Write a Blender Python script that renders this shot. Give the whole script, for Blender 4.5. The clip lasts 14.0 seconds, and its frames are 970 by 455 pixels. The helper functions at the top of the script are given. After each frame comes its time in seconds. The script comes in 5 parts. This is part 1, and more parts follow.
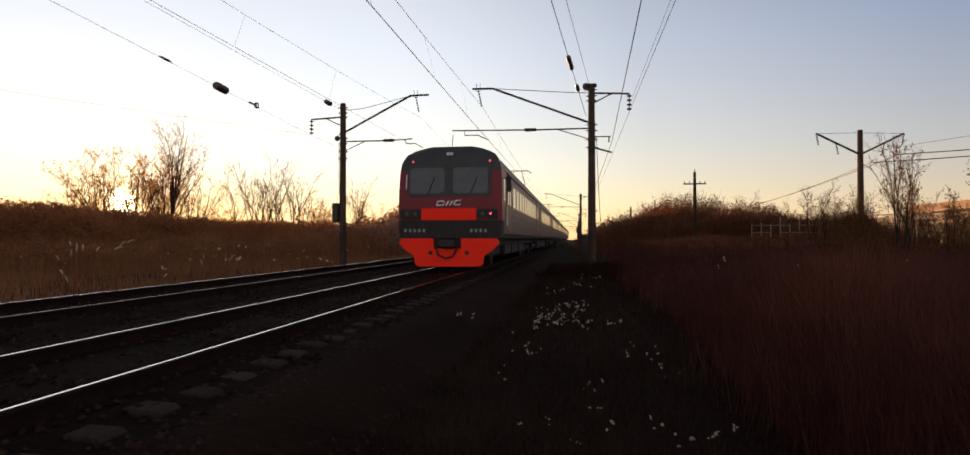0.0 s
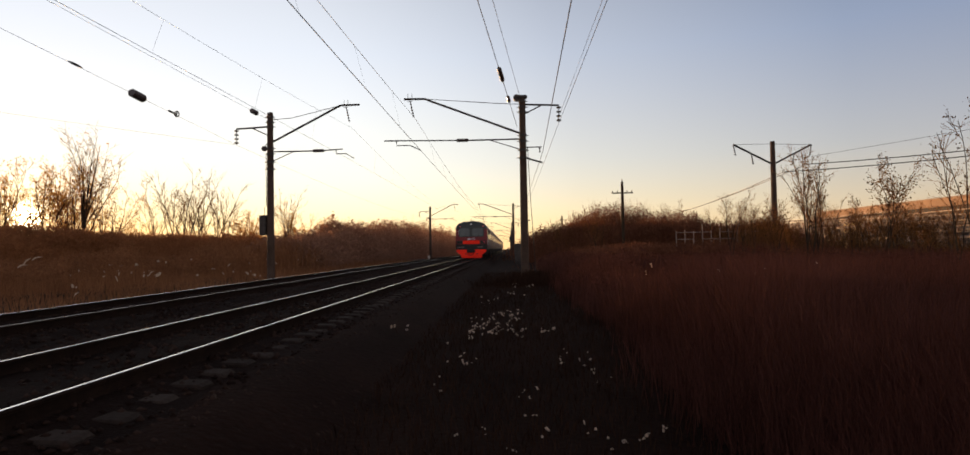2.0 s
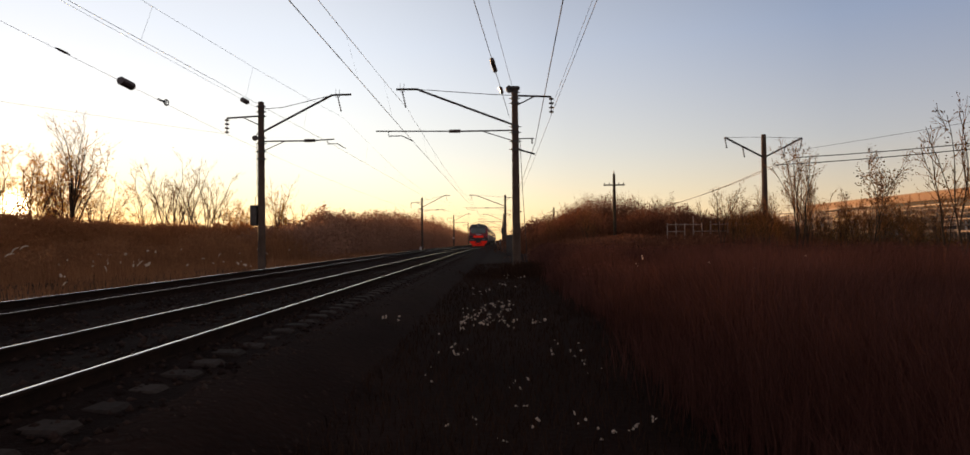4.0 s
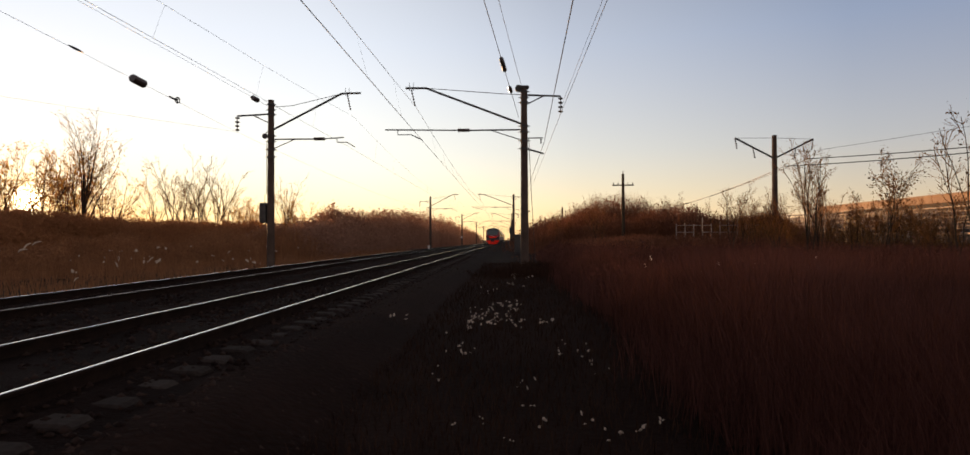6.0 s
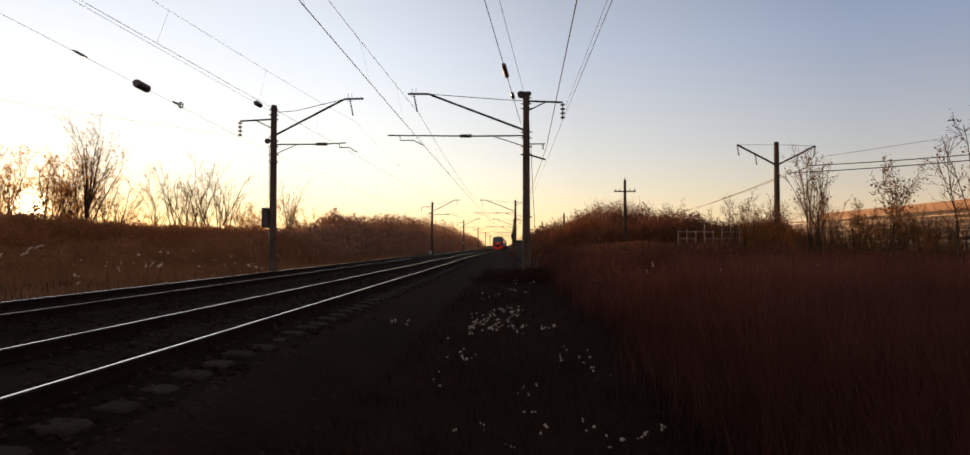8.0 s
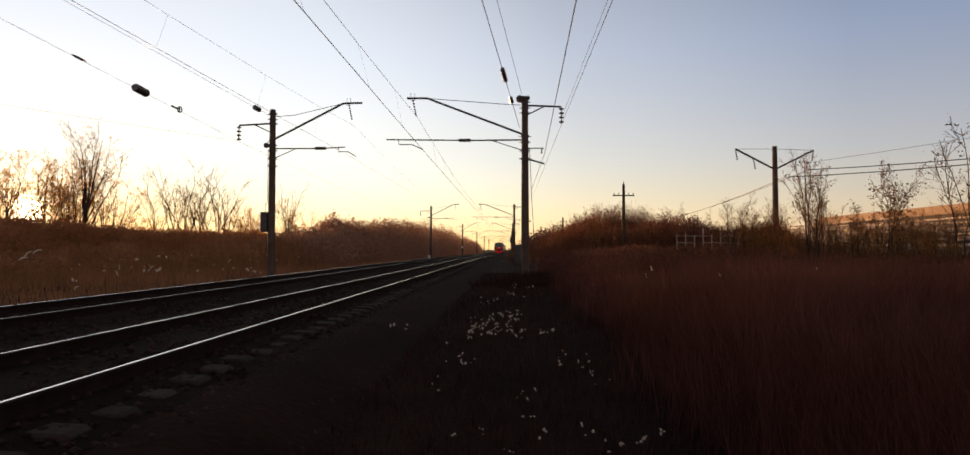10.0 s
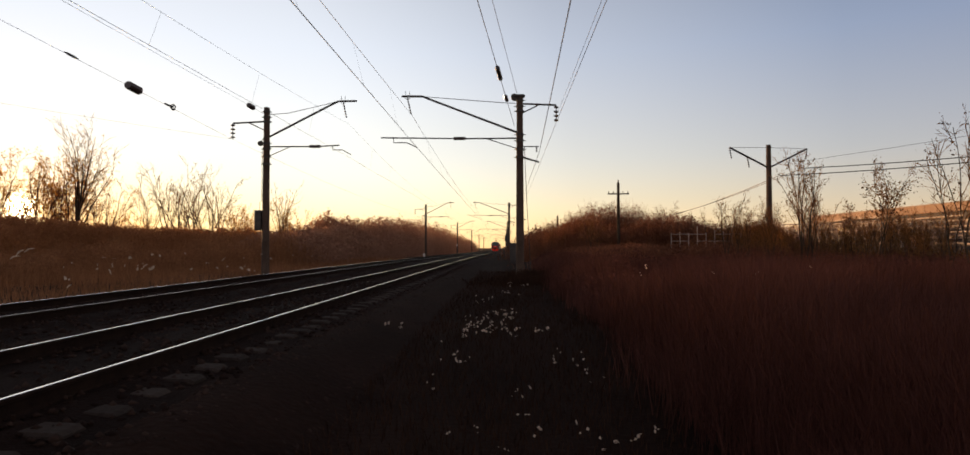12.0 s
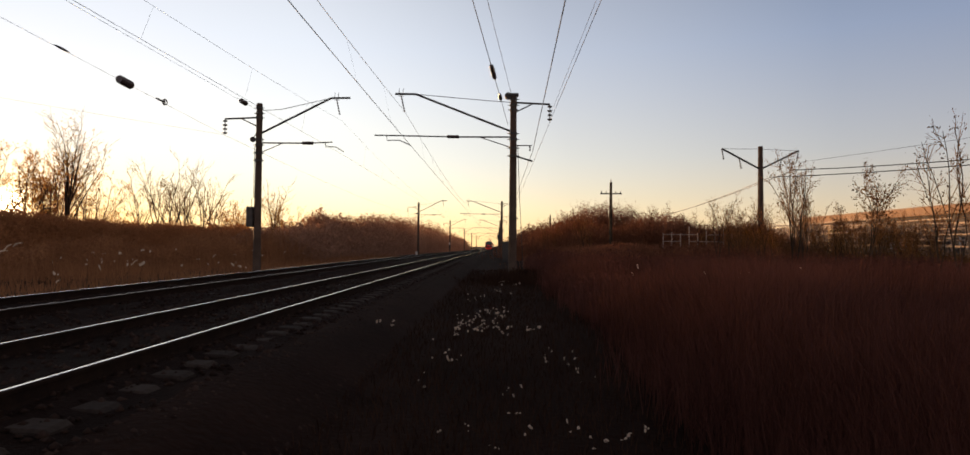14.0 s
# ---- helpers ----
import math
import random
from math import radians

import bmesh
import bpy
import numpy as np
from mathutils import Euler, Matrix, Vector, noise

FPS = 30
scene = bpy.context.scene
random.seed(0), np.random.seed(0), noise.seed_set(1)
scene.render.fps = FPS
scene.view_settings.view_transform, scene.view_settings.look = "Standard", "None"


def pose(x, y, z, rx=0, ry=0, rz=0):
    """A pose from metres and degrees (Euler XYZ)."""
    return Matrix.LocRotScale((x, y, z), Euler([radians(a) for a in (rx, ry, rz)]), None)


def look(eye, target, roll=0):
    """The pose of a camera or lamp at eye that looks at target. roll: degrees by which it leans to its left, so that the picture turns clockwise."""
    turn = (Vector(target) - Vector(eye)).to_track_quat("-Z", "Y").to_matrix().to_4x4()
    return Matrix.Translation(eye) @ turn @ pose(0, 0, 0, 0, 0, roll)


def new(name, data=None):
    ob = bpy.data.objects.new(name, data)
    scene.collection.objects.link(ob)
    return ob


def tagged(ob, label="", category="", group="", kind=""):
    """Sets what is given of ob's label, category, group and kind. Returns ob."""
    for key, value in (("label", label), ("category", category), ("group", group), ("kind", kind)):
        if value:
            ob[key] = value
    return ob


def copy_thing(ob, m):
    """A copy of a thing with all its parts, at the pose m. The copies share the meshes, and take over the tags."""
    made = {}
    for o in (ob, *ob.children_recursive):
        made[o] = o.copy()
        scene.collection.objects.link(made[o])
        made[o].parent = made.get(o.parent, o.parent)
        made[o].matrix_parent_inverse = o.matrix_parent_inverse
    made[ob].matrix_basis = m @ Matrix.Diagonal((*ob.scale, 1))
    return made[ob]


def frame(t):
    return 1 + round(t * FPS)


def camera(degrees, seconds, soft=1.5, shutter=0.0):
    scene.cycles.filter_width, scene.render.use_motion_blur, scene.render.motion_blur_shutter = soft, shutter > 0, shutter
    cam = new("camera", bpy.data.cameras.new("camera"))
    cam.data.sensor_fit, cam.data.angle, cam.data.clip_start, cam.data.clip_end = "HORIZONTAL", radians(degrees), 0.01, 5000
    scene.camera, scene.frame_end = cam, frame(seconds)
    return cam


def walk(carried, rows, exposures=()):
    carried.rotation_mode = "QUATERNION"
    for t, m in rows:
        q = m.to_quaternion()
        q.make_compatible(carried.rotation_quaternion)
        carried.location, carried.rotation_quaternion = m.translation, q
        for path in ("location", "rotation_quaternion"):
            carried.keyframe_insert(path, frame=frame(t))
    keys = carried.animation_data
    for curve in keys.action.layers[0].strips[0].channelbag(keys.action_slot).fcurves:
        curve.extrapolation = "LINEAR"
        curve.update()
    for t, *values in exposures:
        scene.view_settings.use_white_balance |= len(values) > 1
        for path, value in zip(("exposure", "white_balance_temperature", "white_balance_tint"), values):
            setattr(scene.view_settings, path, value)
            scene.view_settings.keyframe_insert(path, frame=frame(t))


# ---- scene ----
# ---------------- camera ----------------
EYE = 1.03
cam = camera(76.5, 14.0)
walk(cam, [
    (0, pose(0, 0, EYE, 91.05, 0.01, 8.39)),
    (0.5, pose(0, 0, EYE, 91.80, 0.14, 4.56)),
    (1, pose(0, 0, EYE, 91.04, -0.20, 1.80)),
    (1.5, pose(0, 0, EYE, 91.38, 0.18, 0.87)),
    (2, pose(0, 0, EYE, 91.95, 0.94, 2.23)),
    (2.5, pose(0, 0, EYE, 91.67, 1.55, 1.87)),
    (3, pose(0, 0, EYE, 91.47, 1.02, 1.50)),
    (5.5, pose(0, 0, EYE, 90.77, 0.29, 1.72)),
    (6, pose(0, 0, EYE, 91.06, 0.20, 2.22)),
    (6.5, pose(0, 0, EYE, 91.32, -0.06, 2.78)),
    (7, pose(0, 0, EYE, 91.53, -0.02, 2.81)),
    (7.5, pose(0, 0, EYE, 91.44, -0.01, 2.43)),
    (8, pose(0, 0, EYE, 91.59, -0.02, 2.38)),
    (10.5, pose(0, 0, EYE, 91.99, 0.06, 2.20)),
    (11, pose(0, 0, EYE, 91.99, 0.11, 2.03)),
    (11.5, pose(0, 0, EYE, 91.95, 0.04, 1.73)),
    (12, pose(0, 0, EYE, 91.82, 0.02, 1.79)),
    (12.5, pose(0, 0, EYE, 91.46, 0.01, 1.80)),
    (13, pose(0, 0, EYE, 91.08, -0.08, 1.48)),
    (13.5, pose(0, 0, EYE, 91.39, -0.27, 1.30)),
    (14, pose(0, 0, EYE, 91.69, -0.49, 1.09)),
], exposures=[(0, 0.95), (14, 0.95)])

# ---------------- sky and sun ----------------
SUN_AZ, SUN_EL = 38.9, 2.9          # degrees to the left of the line, degrees above the horizon
SUN_DIR = Vector((-math.sin(radians(SUN_AZ)) * math.cos(radians(SUN_EL)),
                  math.cos(radians(SUN_AZ)) * math.cos(radians(SUN_EL)), math.sin(radians(SUN_EL))))
world = bpy.data.worlds.new("evening_sky")
scene.world = world
world.use_nodes = True
wt = world.node_tree
wt.nodes.clear()
w_out = wt.nodes.new("ShaderNodeOutputWorld")
w_add = wt.nodes.new("ShaderNodeAddShader")
w_bg = wt.nodes.new("ShaderNodeBackground")
w_sky = wt.nodes.new("ShaderNodeTexSky")
w_sky.sky_type = "NISHITA"
w_sky.sun_disc = False
w_sky.sun_elevation = radians(SUN_EL)
w_sky.sun_rotation = radians(-SUN_AZ)
w_sky.air_density, w_sky.dust_density, w_sky.ozone_density = 1.0, 0.15, 1.5
w_bg.inputs["Strength"].default_value = 0.05
wt.links.new(w_sky.outputs[0], w_bg.inputs["Color"])
# the bright aureole of thin haze round the low sun, and the pale pink sky opposite to it
w_tc = wt.nodes.new("ShaderNodeTexCoord")
w_dot = wt.nodes.new("ShaderNodeVectorMath")
w_dot.operation = "DOT_PRODUCT"
w_dot.inputs[1].default_value = SUN_DIR
w_nrm = wt.nodes.new("ShaderNodeVectorMath")
w_nrm.operation = "NORMALIZE"
wt.links.new(w_tc.outputs["Generated"], w_nrm.inputs[0])
wt.links.new(w_nrm.outputs[0], w_dot.inputs[0])
w_ramp = wt.nodes.new("ShaderNodeValToRGB")
w_ramp.color_ramp.interpolation = "LINEAR"
ramp_stops = [(0.0, (0.165, 0.125, 0.108)), (0.24, (0.0, 0.0, 0.0)), (0.38, (0.012, 0.012, 0.010)), (0.70, (0.115, 0.104, 0.085)), (0.90, (0.25, 0.236, 0.205)), (0.975, (0.262, 0.246, 0.213)), (1.0, (0.27, 0.25, 0.21))]
er = w_ramp.color_ramp.elements
er[0].position, er[0].color = ramp_stops[0][0], (*ramp_stops[0][1], 1)
er[1].position, er[1].color = ramp_stops[-1][0], (*ramp_stops[-1][1], 1)
for ps, cl in ramp_stops[1:-1]:
    el = er.new(ps)
    el.color = (*cl, 1)
wt.links.new(w_dot.outputs["Value"], w_ramp.inputs[0])
w_bg2 = wt.nodes.new("ShaderNodeBackground")
w_bg2.inputs["Strength"].default_value = 1.0
w_sep = wt.nodes.new("ShaderNodeSeparateXYZ")
wt.links.new(w_nrm.outputs[0], w_sep.inputs[0])
w_low = wt.nodes.new("ShaderNodeValToRGB")          # the aureole turns golden towards the horizon
el_low = w_low.color_ramp.elements
el_low[0].position, el_low[0].color = 0.0, (1.0, 0.76, 0.36, 1)
el_low[1].position, el_low[1].color = 0.24, (1.0, 1.0, 1.0, 1)
for ps, cl in ((0.05, (1.0, 0.86, 0.55)), (0.11, (1.0, 0.96, 0.83))):
    el = el_low.new(ps)
    el.color = (*cl, 1)
wt.links.new(w_sep.outputs["Z"], w_low.inputs[0])
w_gold = wt.nodes.new("ShaderNodeVectorMath")
w_gold.operation = "MULTIPLY"
wt.links.new(w_ramp.outputs[0], w_gold.inputs[0])
wt.links.new(w_low.outputs[0], w_gold.inputs[1])
w_sum = w_gold
# the sun's own glare: a tight core in a soft golden lobe
for power, tint in ((12000.0, (9.0, 7.4, 4.2)), (900.0, (0.30, 0.21, 0.07))):
    w_pos = wt.nodes.new("ShaderNodeMath")
    w_pos.operation = "MAXIMUM"
    w_pos.inputs[1].default_value = 0.0
    wt.links.new(w_dot.outputs["Value"], w_pos.inputs[0])
    w_pow = wt.nodes.new("ShaderNodeMath")
    w_pow.operation = "POWER"
    w_pow.inputs[1].default_value = power
    wt.links.new(w_pos.outputs[0], w_pow.inputs[0])
    w_lobe = wt.nodes.new("ShaderNodeVectorMath")
    w_lobe.operation = "SCALE"
    w_lobe.inputs[0].default_value = tint
    wt.links.new(w_pow.outputs[0], w_lobe.inputs["Scale"])
    w_next = wt.nodes.new("ShaderNodeVectorMath")
    w_next.operation = "ADD"
    wt.links.new(w_sum.outputs[0], w_next.inputs[0])
    wt.links.new(w_lobe.outputs[0], w_next.inputs[1])
    w_sum = w_next
wt.links.new(w_sum.outputs[0], w_bg2.inputs["Color"])
wt.links.new(w_bg.outputs[0], w_add.inputs[0])
wt.links.new(w_bg2.outputs[0], w_add.inputs[1])
# thin lilac haze, warm along the horizon
w_hz = wt.nodes.new("ShaderNodeValToRGB")
eh = w_hz.color_ramp.elements
eh[0].position, eh[0].color = 0.0, (0.275, 0.182, 0.130, 1)
eh[1].position, eh[1].color = 0.75, (0.015, 0.02, 0.04, 1)
for ps, cl in ((0.06, (0.255, 0.192, 0.162)), (0.14, (0.19, 0.172, 0.192)), (0.30, (0.115, 0.128, 0.19)), (0.45, (0.055, 0.065, 0.11))):
    el = eh.new(ps)
    el.color = (*cl, 1)
wt.links.new(w_sep.outputs["Z"], w_hz.inputs[0])
w_bg3 = wt.nodes.new("ShaderNodeBackground")
w_bg3.inputs["Strength"].default_value = 1.0
wt.links.new(w_hz.outputs[0], w_bg3.inputs["Color"])
w_add2 = wt.nodes.new("ShaderNodeAddShader")
wt.links.new(w_add.outputs[0], w_add2.inputs[0])
wt.links.new(w_bg3.outputs[0], w_add2.inputs[1])
wt.links.new(w_add2.outputs[0], w_out.inputs["Surface"])

sun = new("sun", bpy.data.lights.new("sun", "SUN"))
sun.data.energy = 4.6
sun.data.angle = radians(0.6)
sun.data.color = (1.0, 0.56, 0.26)
sun.matrix_world = look(SUN_DIR * 100, (0, 0, 0))


# ---------------- materials ----------------
def mat(name, c1, c2, scale=4.0, rough=0.8, metal=0.0, bump=0.0, spec=0.5, transl=0.0, fine=0.0, isl=0.0, obj_rand=0.0):
    """A surface of two colours mixed by noise at two scales, with optional relief, translucency and variation per piece."""
    m = bpy.data.materials.new(name)
    m.use_nodes = True
    nt = m.node_tree
    b = nt.nodes["Principled BSDF"]
    tc = nt.nodes.new("ShaderNodeTexCoord")
    n1 = nt.nodes.new("ShaderNodeTexNoise")
    n1.inputs["Scale"].default_value = scale
    n1.inputs["Detail"].default_value = 6
    n2 = nt.nodes.new("ShaderNodeTexNoise")
    n2.inputs["Scale"].default_value = fine or scale * 9
    n2.inputs["Detail"].default_value = 4
    for n in (n1, n2):
        nt.links.new(tc.outputs["Object"], n.inputs["Vector"])
    mx = nt.nodes.new("ShaderNodeMath")
    mx.operation = "MULTIPLY_ADD"
    mx.inputs[1].default_value = 0.55
    nt.links.new(n2.outputs["Fac"], mx.inputs[0])
    sc = nt.nodes.new("ShaderNodeMath")
    sc.operation = "MULTIPLY"
    sc.inputs[1].default_value = 0.75
    nt.links.new(n1.outputs["Fac"], sc.inputs[0])
    nt.links.new(sc.outputs[0], mx.inputs[2])
    fac = mx.outputs[0]
    if isl or obj_rand:
        if isl:
            g = nt.nodes.new("ShaderNodeNewGeometry")
            src = g.outputs["Random Per Island"]
        else:
            g = nt.nodes.new("ShaderNodeObjectInfo")
            src = g.outputs["Random"]
        a = nt.nodes.new("ShaderNodeMath")
        a.operation = "MULTIPLY_ADD"
        a.inputs[1].default_value = isl or obj_rand
        nt.links.new(src, a.inputs[0])
        off = nt.nodes.new("ShaderNodeMath")
        off.operation = "SUBTRACT"
        off.inputs[1].default_value = (isl or obj_rand) / 2
        nt.links.new(fac, off.inputs[0])
        nt.links.new(off.outputs[0], a.inputs[2])
        fac = a.outputs[0]
    rp = nt.nodes.new("ShaderNodeValToRGB")
    rp.color_ramp.elements[0].position, rp.color_ramp.elements[0].color = 0.42, (*c1, 1)
    rp.color_ramp.elements[1].position, rp.color_ramp.elements[1].color = 0.88, (*c2, 1)
    nt.links.new(fac, rp.inputs[0])
    nt.links.new(rp.outputs[0], b.inputs["Base Color"])
    b.inputs["Metallic"].default_value = metal
    b.inputs["Specular IOR Level"].default_value = spec
    rr = nt.nodes.new("ShaderNodeMapRange")
    rr.inputs["To Min"].default_value, rr.inputs["To Max"].default_value = max(rough - 0.08, 0.02), min(rough + 0.12, 1)
    nt.links.new(n2.outputs["Fac"], rr.inputs["Value"])
    nt.links.new(rr.outputs[0], b.inputs["Roughness"])
    if bump:
        bp = nt.nodes.new("ShaderNodeBump")
        bp.inputs["Strength"].default_value = 0.8
        bp.inputs["Distance"].default_value = bump
        nt.links.new(n2.outputs["Fac"], bp.inputs["Height"])
        nt.links.new(bp.outputs[0], b.inputs["Normal"])
    if transl:
        t = nt.nodes.new("ShaderNodeBsdfTranslucent")
        nt.links.new(rp.outputs[0], t.inputs["Color"])
        ms = nt.nodes.new("ShaderNodeMixShader")
        ms.inputs[0].default_value = transl
        nt.links.new(b.outputs[0], ms.inputs[1])
        nt.links.new(t.outputs[0], ms.inputs[2])
        nt.links.new(ms.outputs[0], nt.nodes["Material Output"].inputs["Surface"])
    return m


def glow(name, color, strength):
    m = bpy.data.materials.new(name)
    m.use_nodes = True
    b = m.node_tree.nodes["Principled BSDF"]
    b.inputs["Base Color"].default_value = (*color, 1)
    b.inputs["Emission Color"].default_value = (*color, 1)
    b.inputs["Emission Strength"].default_value = strength
    return m


# soil, stone and sleeper colours sit far below real ones to carry dusk shade
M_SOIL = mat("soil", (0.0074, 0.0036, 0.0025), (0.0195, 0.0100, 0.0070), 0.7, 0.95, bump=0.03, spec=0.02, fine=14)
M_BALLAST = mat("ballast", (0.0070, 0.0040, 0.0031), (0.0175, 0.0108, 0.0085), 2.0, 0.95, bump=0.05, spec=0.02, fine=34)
M_STONE = mat("shaded_ballast_stone", (0.010, 0.0058, 0.0044), (0.034, 0.021, 0.016), 3.0, 0.95, spec=0.04, isl=0.5)
M_SLEEPER = mat("shaded_sleeper_concrete", (0.017, 0.0125, 0.0102), (0.043, 0.033, 0.027), 3.0, 0.95, bump=0.006, spec=0.04, obj_rand=0.3)
M_RAILTOP = mat("polished_railhead", (0.84, 0.81, 0.78), (0.93, 0.90, 0.87), 0.6, 0.13, metal=1.0)
# rail sides and mast concrete: backlit shade is put into these dark colours
M_RAIL = mat("shaded_rusty_rail_side", (0.008, 0.005, 0.004), (0.022, 0.013, 0.009), 6, 0.95, bump=0.002, spec=0.04)
M_CONCRETE = mat("shaded_mast_concrete", (0.036, 0.024, 0.018), (0.098, 0.068, 0.053), 1.2, 0.9, bump=0.006, spec=0.1, fine=22)
M_STEEL = mat("dark_steel", (0.020, 0.018, 0.018), (0.06, 0.05, 0.045), 5, 0.55, metal=0.4, bump=0.001)
M_WIRE = mat("wire", (0.03, 0.026, 0.024), (0.06, 0.05, 0.045), 5, 0.6, metal=0.5)
M_INSUL = mat("insulator_glaze", (0.03, 0.022, 0.02), (0.06, 0.04, 0.035), 8, 0.25)
M_BARK = mat("bark", (0.020, 0.014, 0.010), (0.07, 0.048, 0.032), 3, 0.95, bump=0.01, spec=0.1)
# opaque twigs made orange and translucent to imitate glow round the sun
M_TWIG = mat("twigs", (0.13, 0.058, 0.021), (0.30, 0.145, 0.055), 3, 0.9, spec=0.03, transl=0.5, isl=0.4)
M_LEAF = mat("autumn_leaf", (0.045, 0.022, 0.008), (0.16, 0.075, 0.02), 2, 0.8, spec=0.15, transl=0.4, isl=0.6)
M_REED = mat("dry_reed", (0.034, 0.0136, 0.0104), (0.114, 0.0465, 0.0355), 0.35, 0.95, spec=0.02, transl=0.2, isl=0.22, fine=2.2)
# dead grass of the verge, its colour lowered to stand for foreground shade
M_GRASS = mat("shaded_dry_grass", (0.014, 0.0068, 0.0042), (0.044, 0.022, 0.0135), 0.3, 0.9, spec=0.05, transl=0.3, isl=0.5, fine=3)
# brush and meadow beyond the tracks: colour raised to imitate brown glare veil
M_HEDGE = mat("veil_bright_brush", (0.16, 0.068, 0.030), (0.34, 0.16, 0.075), 0.5, 0.95, spec=0.03, transl=0.45, isl=0.3, fine=3)
M_BANK = mat("veil_bright_bank", (0.18, 0.073, 0.030), (0.35, 0.155, 0.067), 0.16, 0.95, spec=0.03, transl=0.45, isl=0.18, fine=1.3)
# wood colour lightened in place of the haze over it
M_WOODS = mat("haze_bright_twigs", (0.18, 0.090, 0.056), (0.36, 0.195, 0.125), 0.08, 0.95, spec=0.03, transl=0.4, isl=0.25, fine=0.8)
M_BRUSH = mat("reddish_brush", (0.085, 0.034, 0.019), (0.22, 0.092, 0.050), 0.3, 0.95, spec=0.04, transl=0.35, isl=0.25, fine=2)
# withered leaves coloured gold to imitate the low sun's bloom
M_GOLD = mat("sun_glow_leaf", (0.34, 0.135, 0.022), (0.58, 0.29, 0.06), 2, 0.8, spec=0.1, transl=0.8, isl=0.5)
M_SEED = mat("pale_seed_head", (0.50, 0.40, 0.32), (0.82, 0.70, 0.58), 9, 0.8, spec=0.15, transl=0.6)
M_RED = mat("train_red", (0.135, 0.0085, 0.016), (0.185, 0.013, 0.022), 1.5, 0.42, bump=0.001, spec=0.35)
M_ORANGE = mat("train_signal_red", (0.95, 0.024, 0.008), (1.0, 0.034, 0.013), 2.0, 0.5, spec=0.15)
M_GREY = mat("train_dark_grey", (0.022, 0.026, 0.026), (0.044, 0.050, 0.050), 1.5, 0.45, bump=0.001, spec=0.35)
# light grey livery mixed brown so that it carries the warm dusk tone
M_SIDE = mat("train_side_sunset_tint", (0.125, 0.070, 0.045), (0.21, 0.125, 0.082), 1.0, 0.5, fine=5, spec=0.3)
M_FRAME = mat("pale_window_frame", (0.50, 0.38, 0.27), (0.62, 0.48, 0.36), 3, 0.35, metal=0.3)
M_RAILDULL = mat("dull_railhead", (0.16, 0.12, 0.10), (0.34, 0.28, 0.25), 0.8, 0.30, metal=1.0)
M_ROOF = mat("train_roof", (0.045, 0.042, 0.042), (0.09, 0.084, 0.082), 1.0, 0.6, spec=0.3)
M_UNDER = mat("train_underframe", (0.012, 0.011, 0.011), (0.035, 0.03, 0.028), 4, 0.85, bump=0.004)
M_GLASS = mat("dark_window_glass", (0.008, 0.010, 0.011), (0.018, 0.020, 0.022), 0.4, 0.06, spec=0.35)
M_SCREEN = mat("windscreen_glass", (0.050, 0.060, 0.060), (0.075, 0.086, 0.085), 0.5, 0.08, spec=0.4)
M_WHITE = mat("white_marking", (0.60, 0.60, 0.62), (0.75, 0.75, 0.76), 4, 0.5)
M_LETTER = mat("grey_lettering", (0.20, 0.20, 0.20), (0.30, 0.30, 0.30), 4, 0.6)
M_SKIRT = mat("train_lower_side", (0.050, 0.022, 0.019), (0.085, 0.042, 0.036), 1.2, 0.5)
M_TAIL = glow("tail_lamp_red", (1.0, 0.05, 0.10), 1.2)
M_MARKER = glow("marker_lamp_pink", (0.8, 0.10, 0.16), 0.35)
M_BLACK = mat("black_rubber", (0.008, 0.008, 0.008), (0.02, 0.02, 0.02), 5, 0.7)
# shaded wall and sunlit roof edge of the long building, as two colours
M_DARKWALL = mat("shade_dark_wall", (0.030, 0.022, 0.018), (0.06, 0.044, 0.036), 0.4, 0.9, fine=6)
M_ROOFEDGE = mat("sunlit_roof_edge", (0.17, 0.10, 0.062), (0.27, 0.17, 0.105), 0.4, 0.9, bump=0.01, fine=6)
# grey zinc given a brown tint that stands for warm evening sun
M_GALV = mat("sun_tinted_galvanised_steel", (0.13, 0.085, 0.058), (0.26, 0.175, 0.12), 3, 0.6, metal=0.1)
M_POSTW = mat("whitewashed_post", (0.42, 0.38, 0.34), (0.62, 0.57, 0.52), 5, 0.8)
M_FENCE = mat("weathered_fence_paint", (0.15, 0.11, 0.09), (0.30, 0.23, 0.19), 3, 0.85)


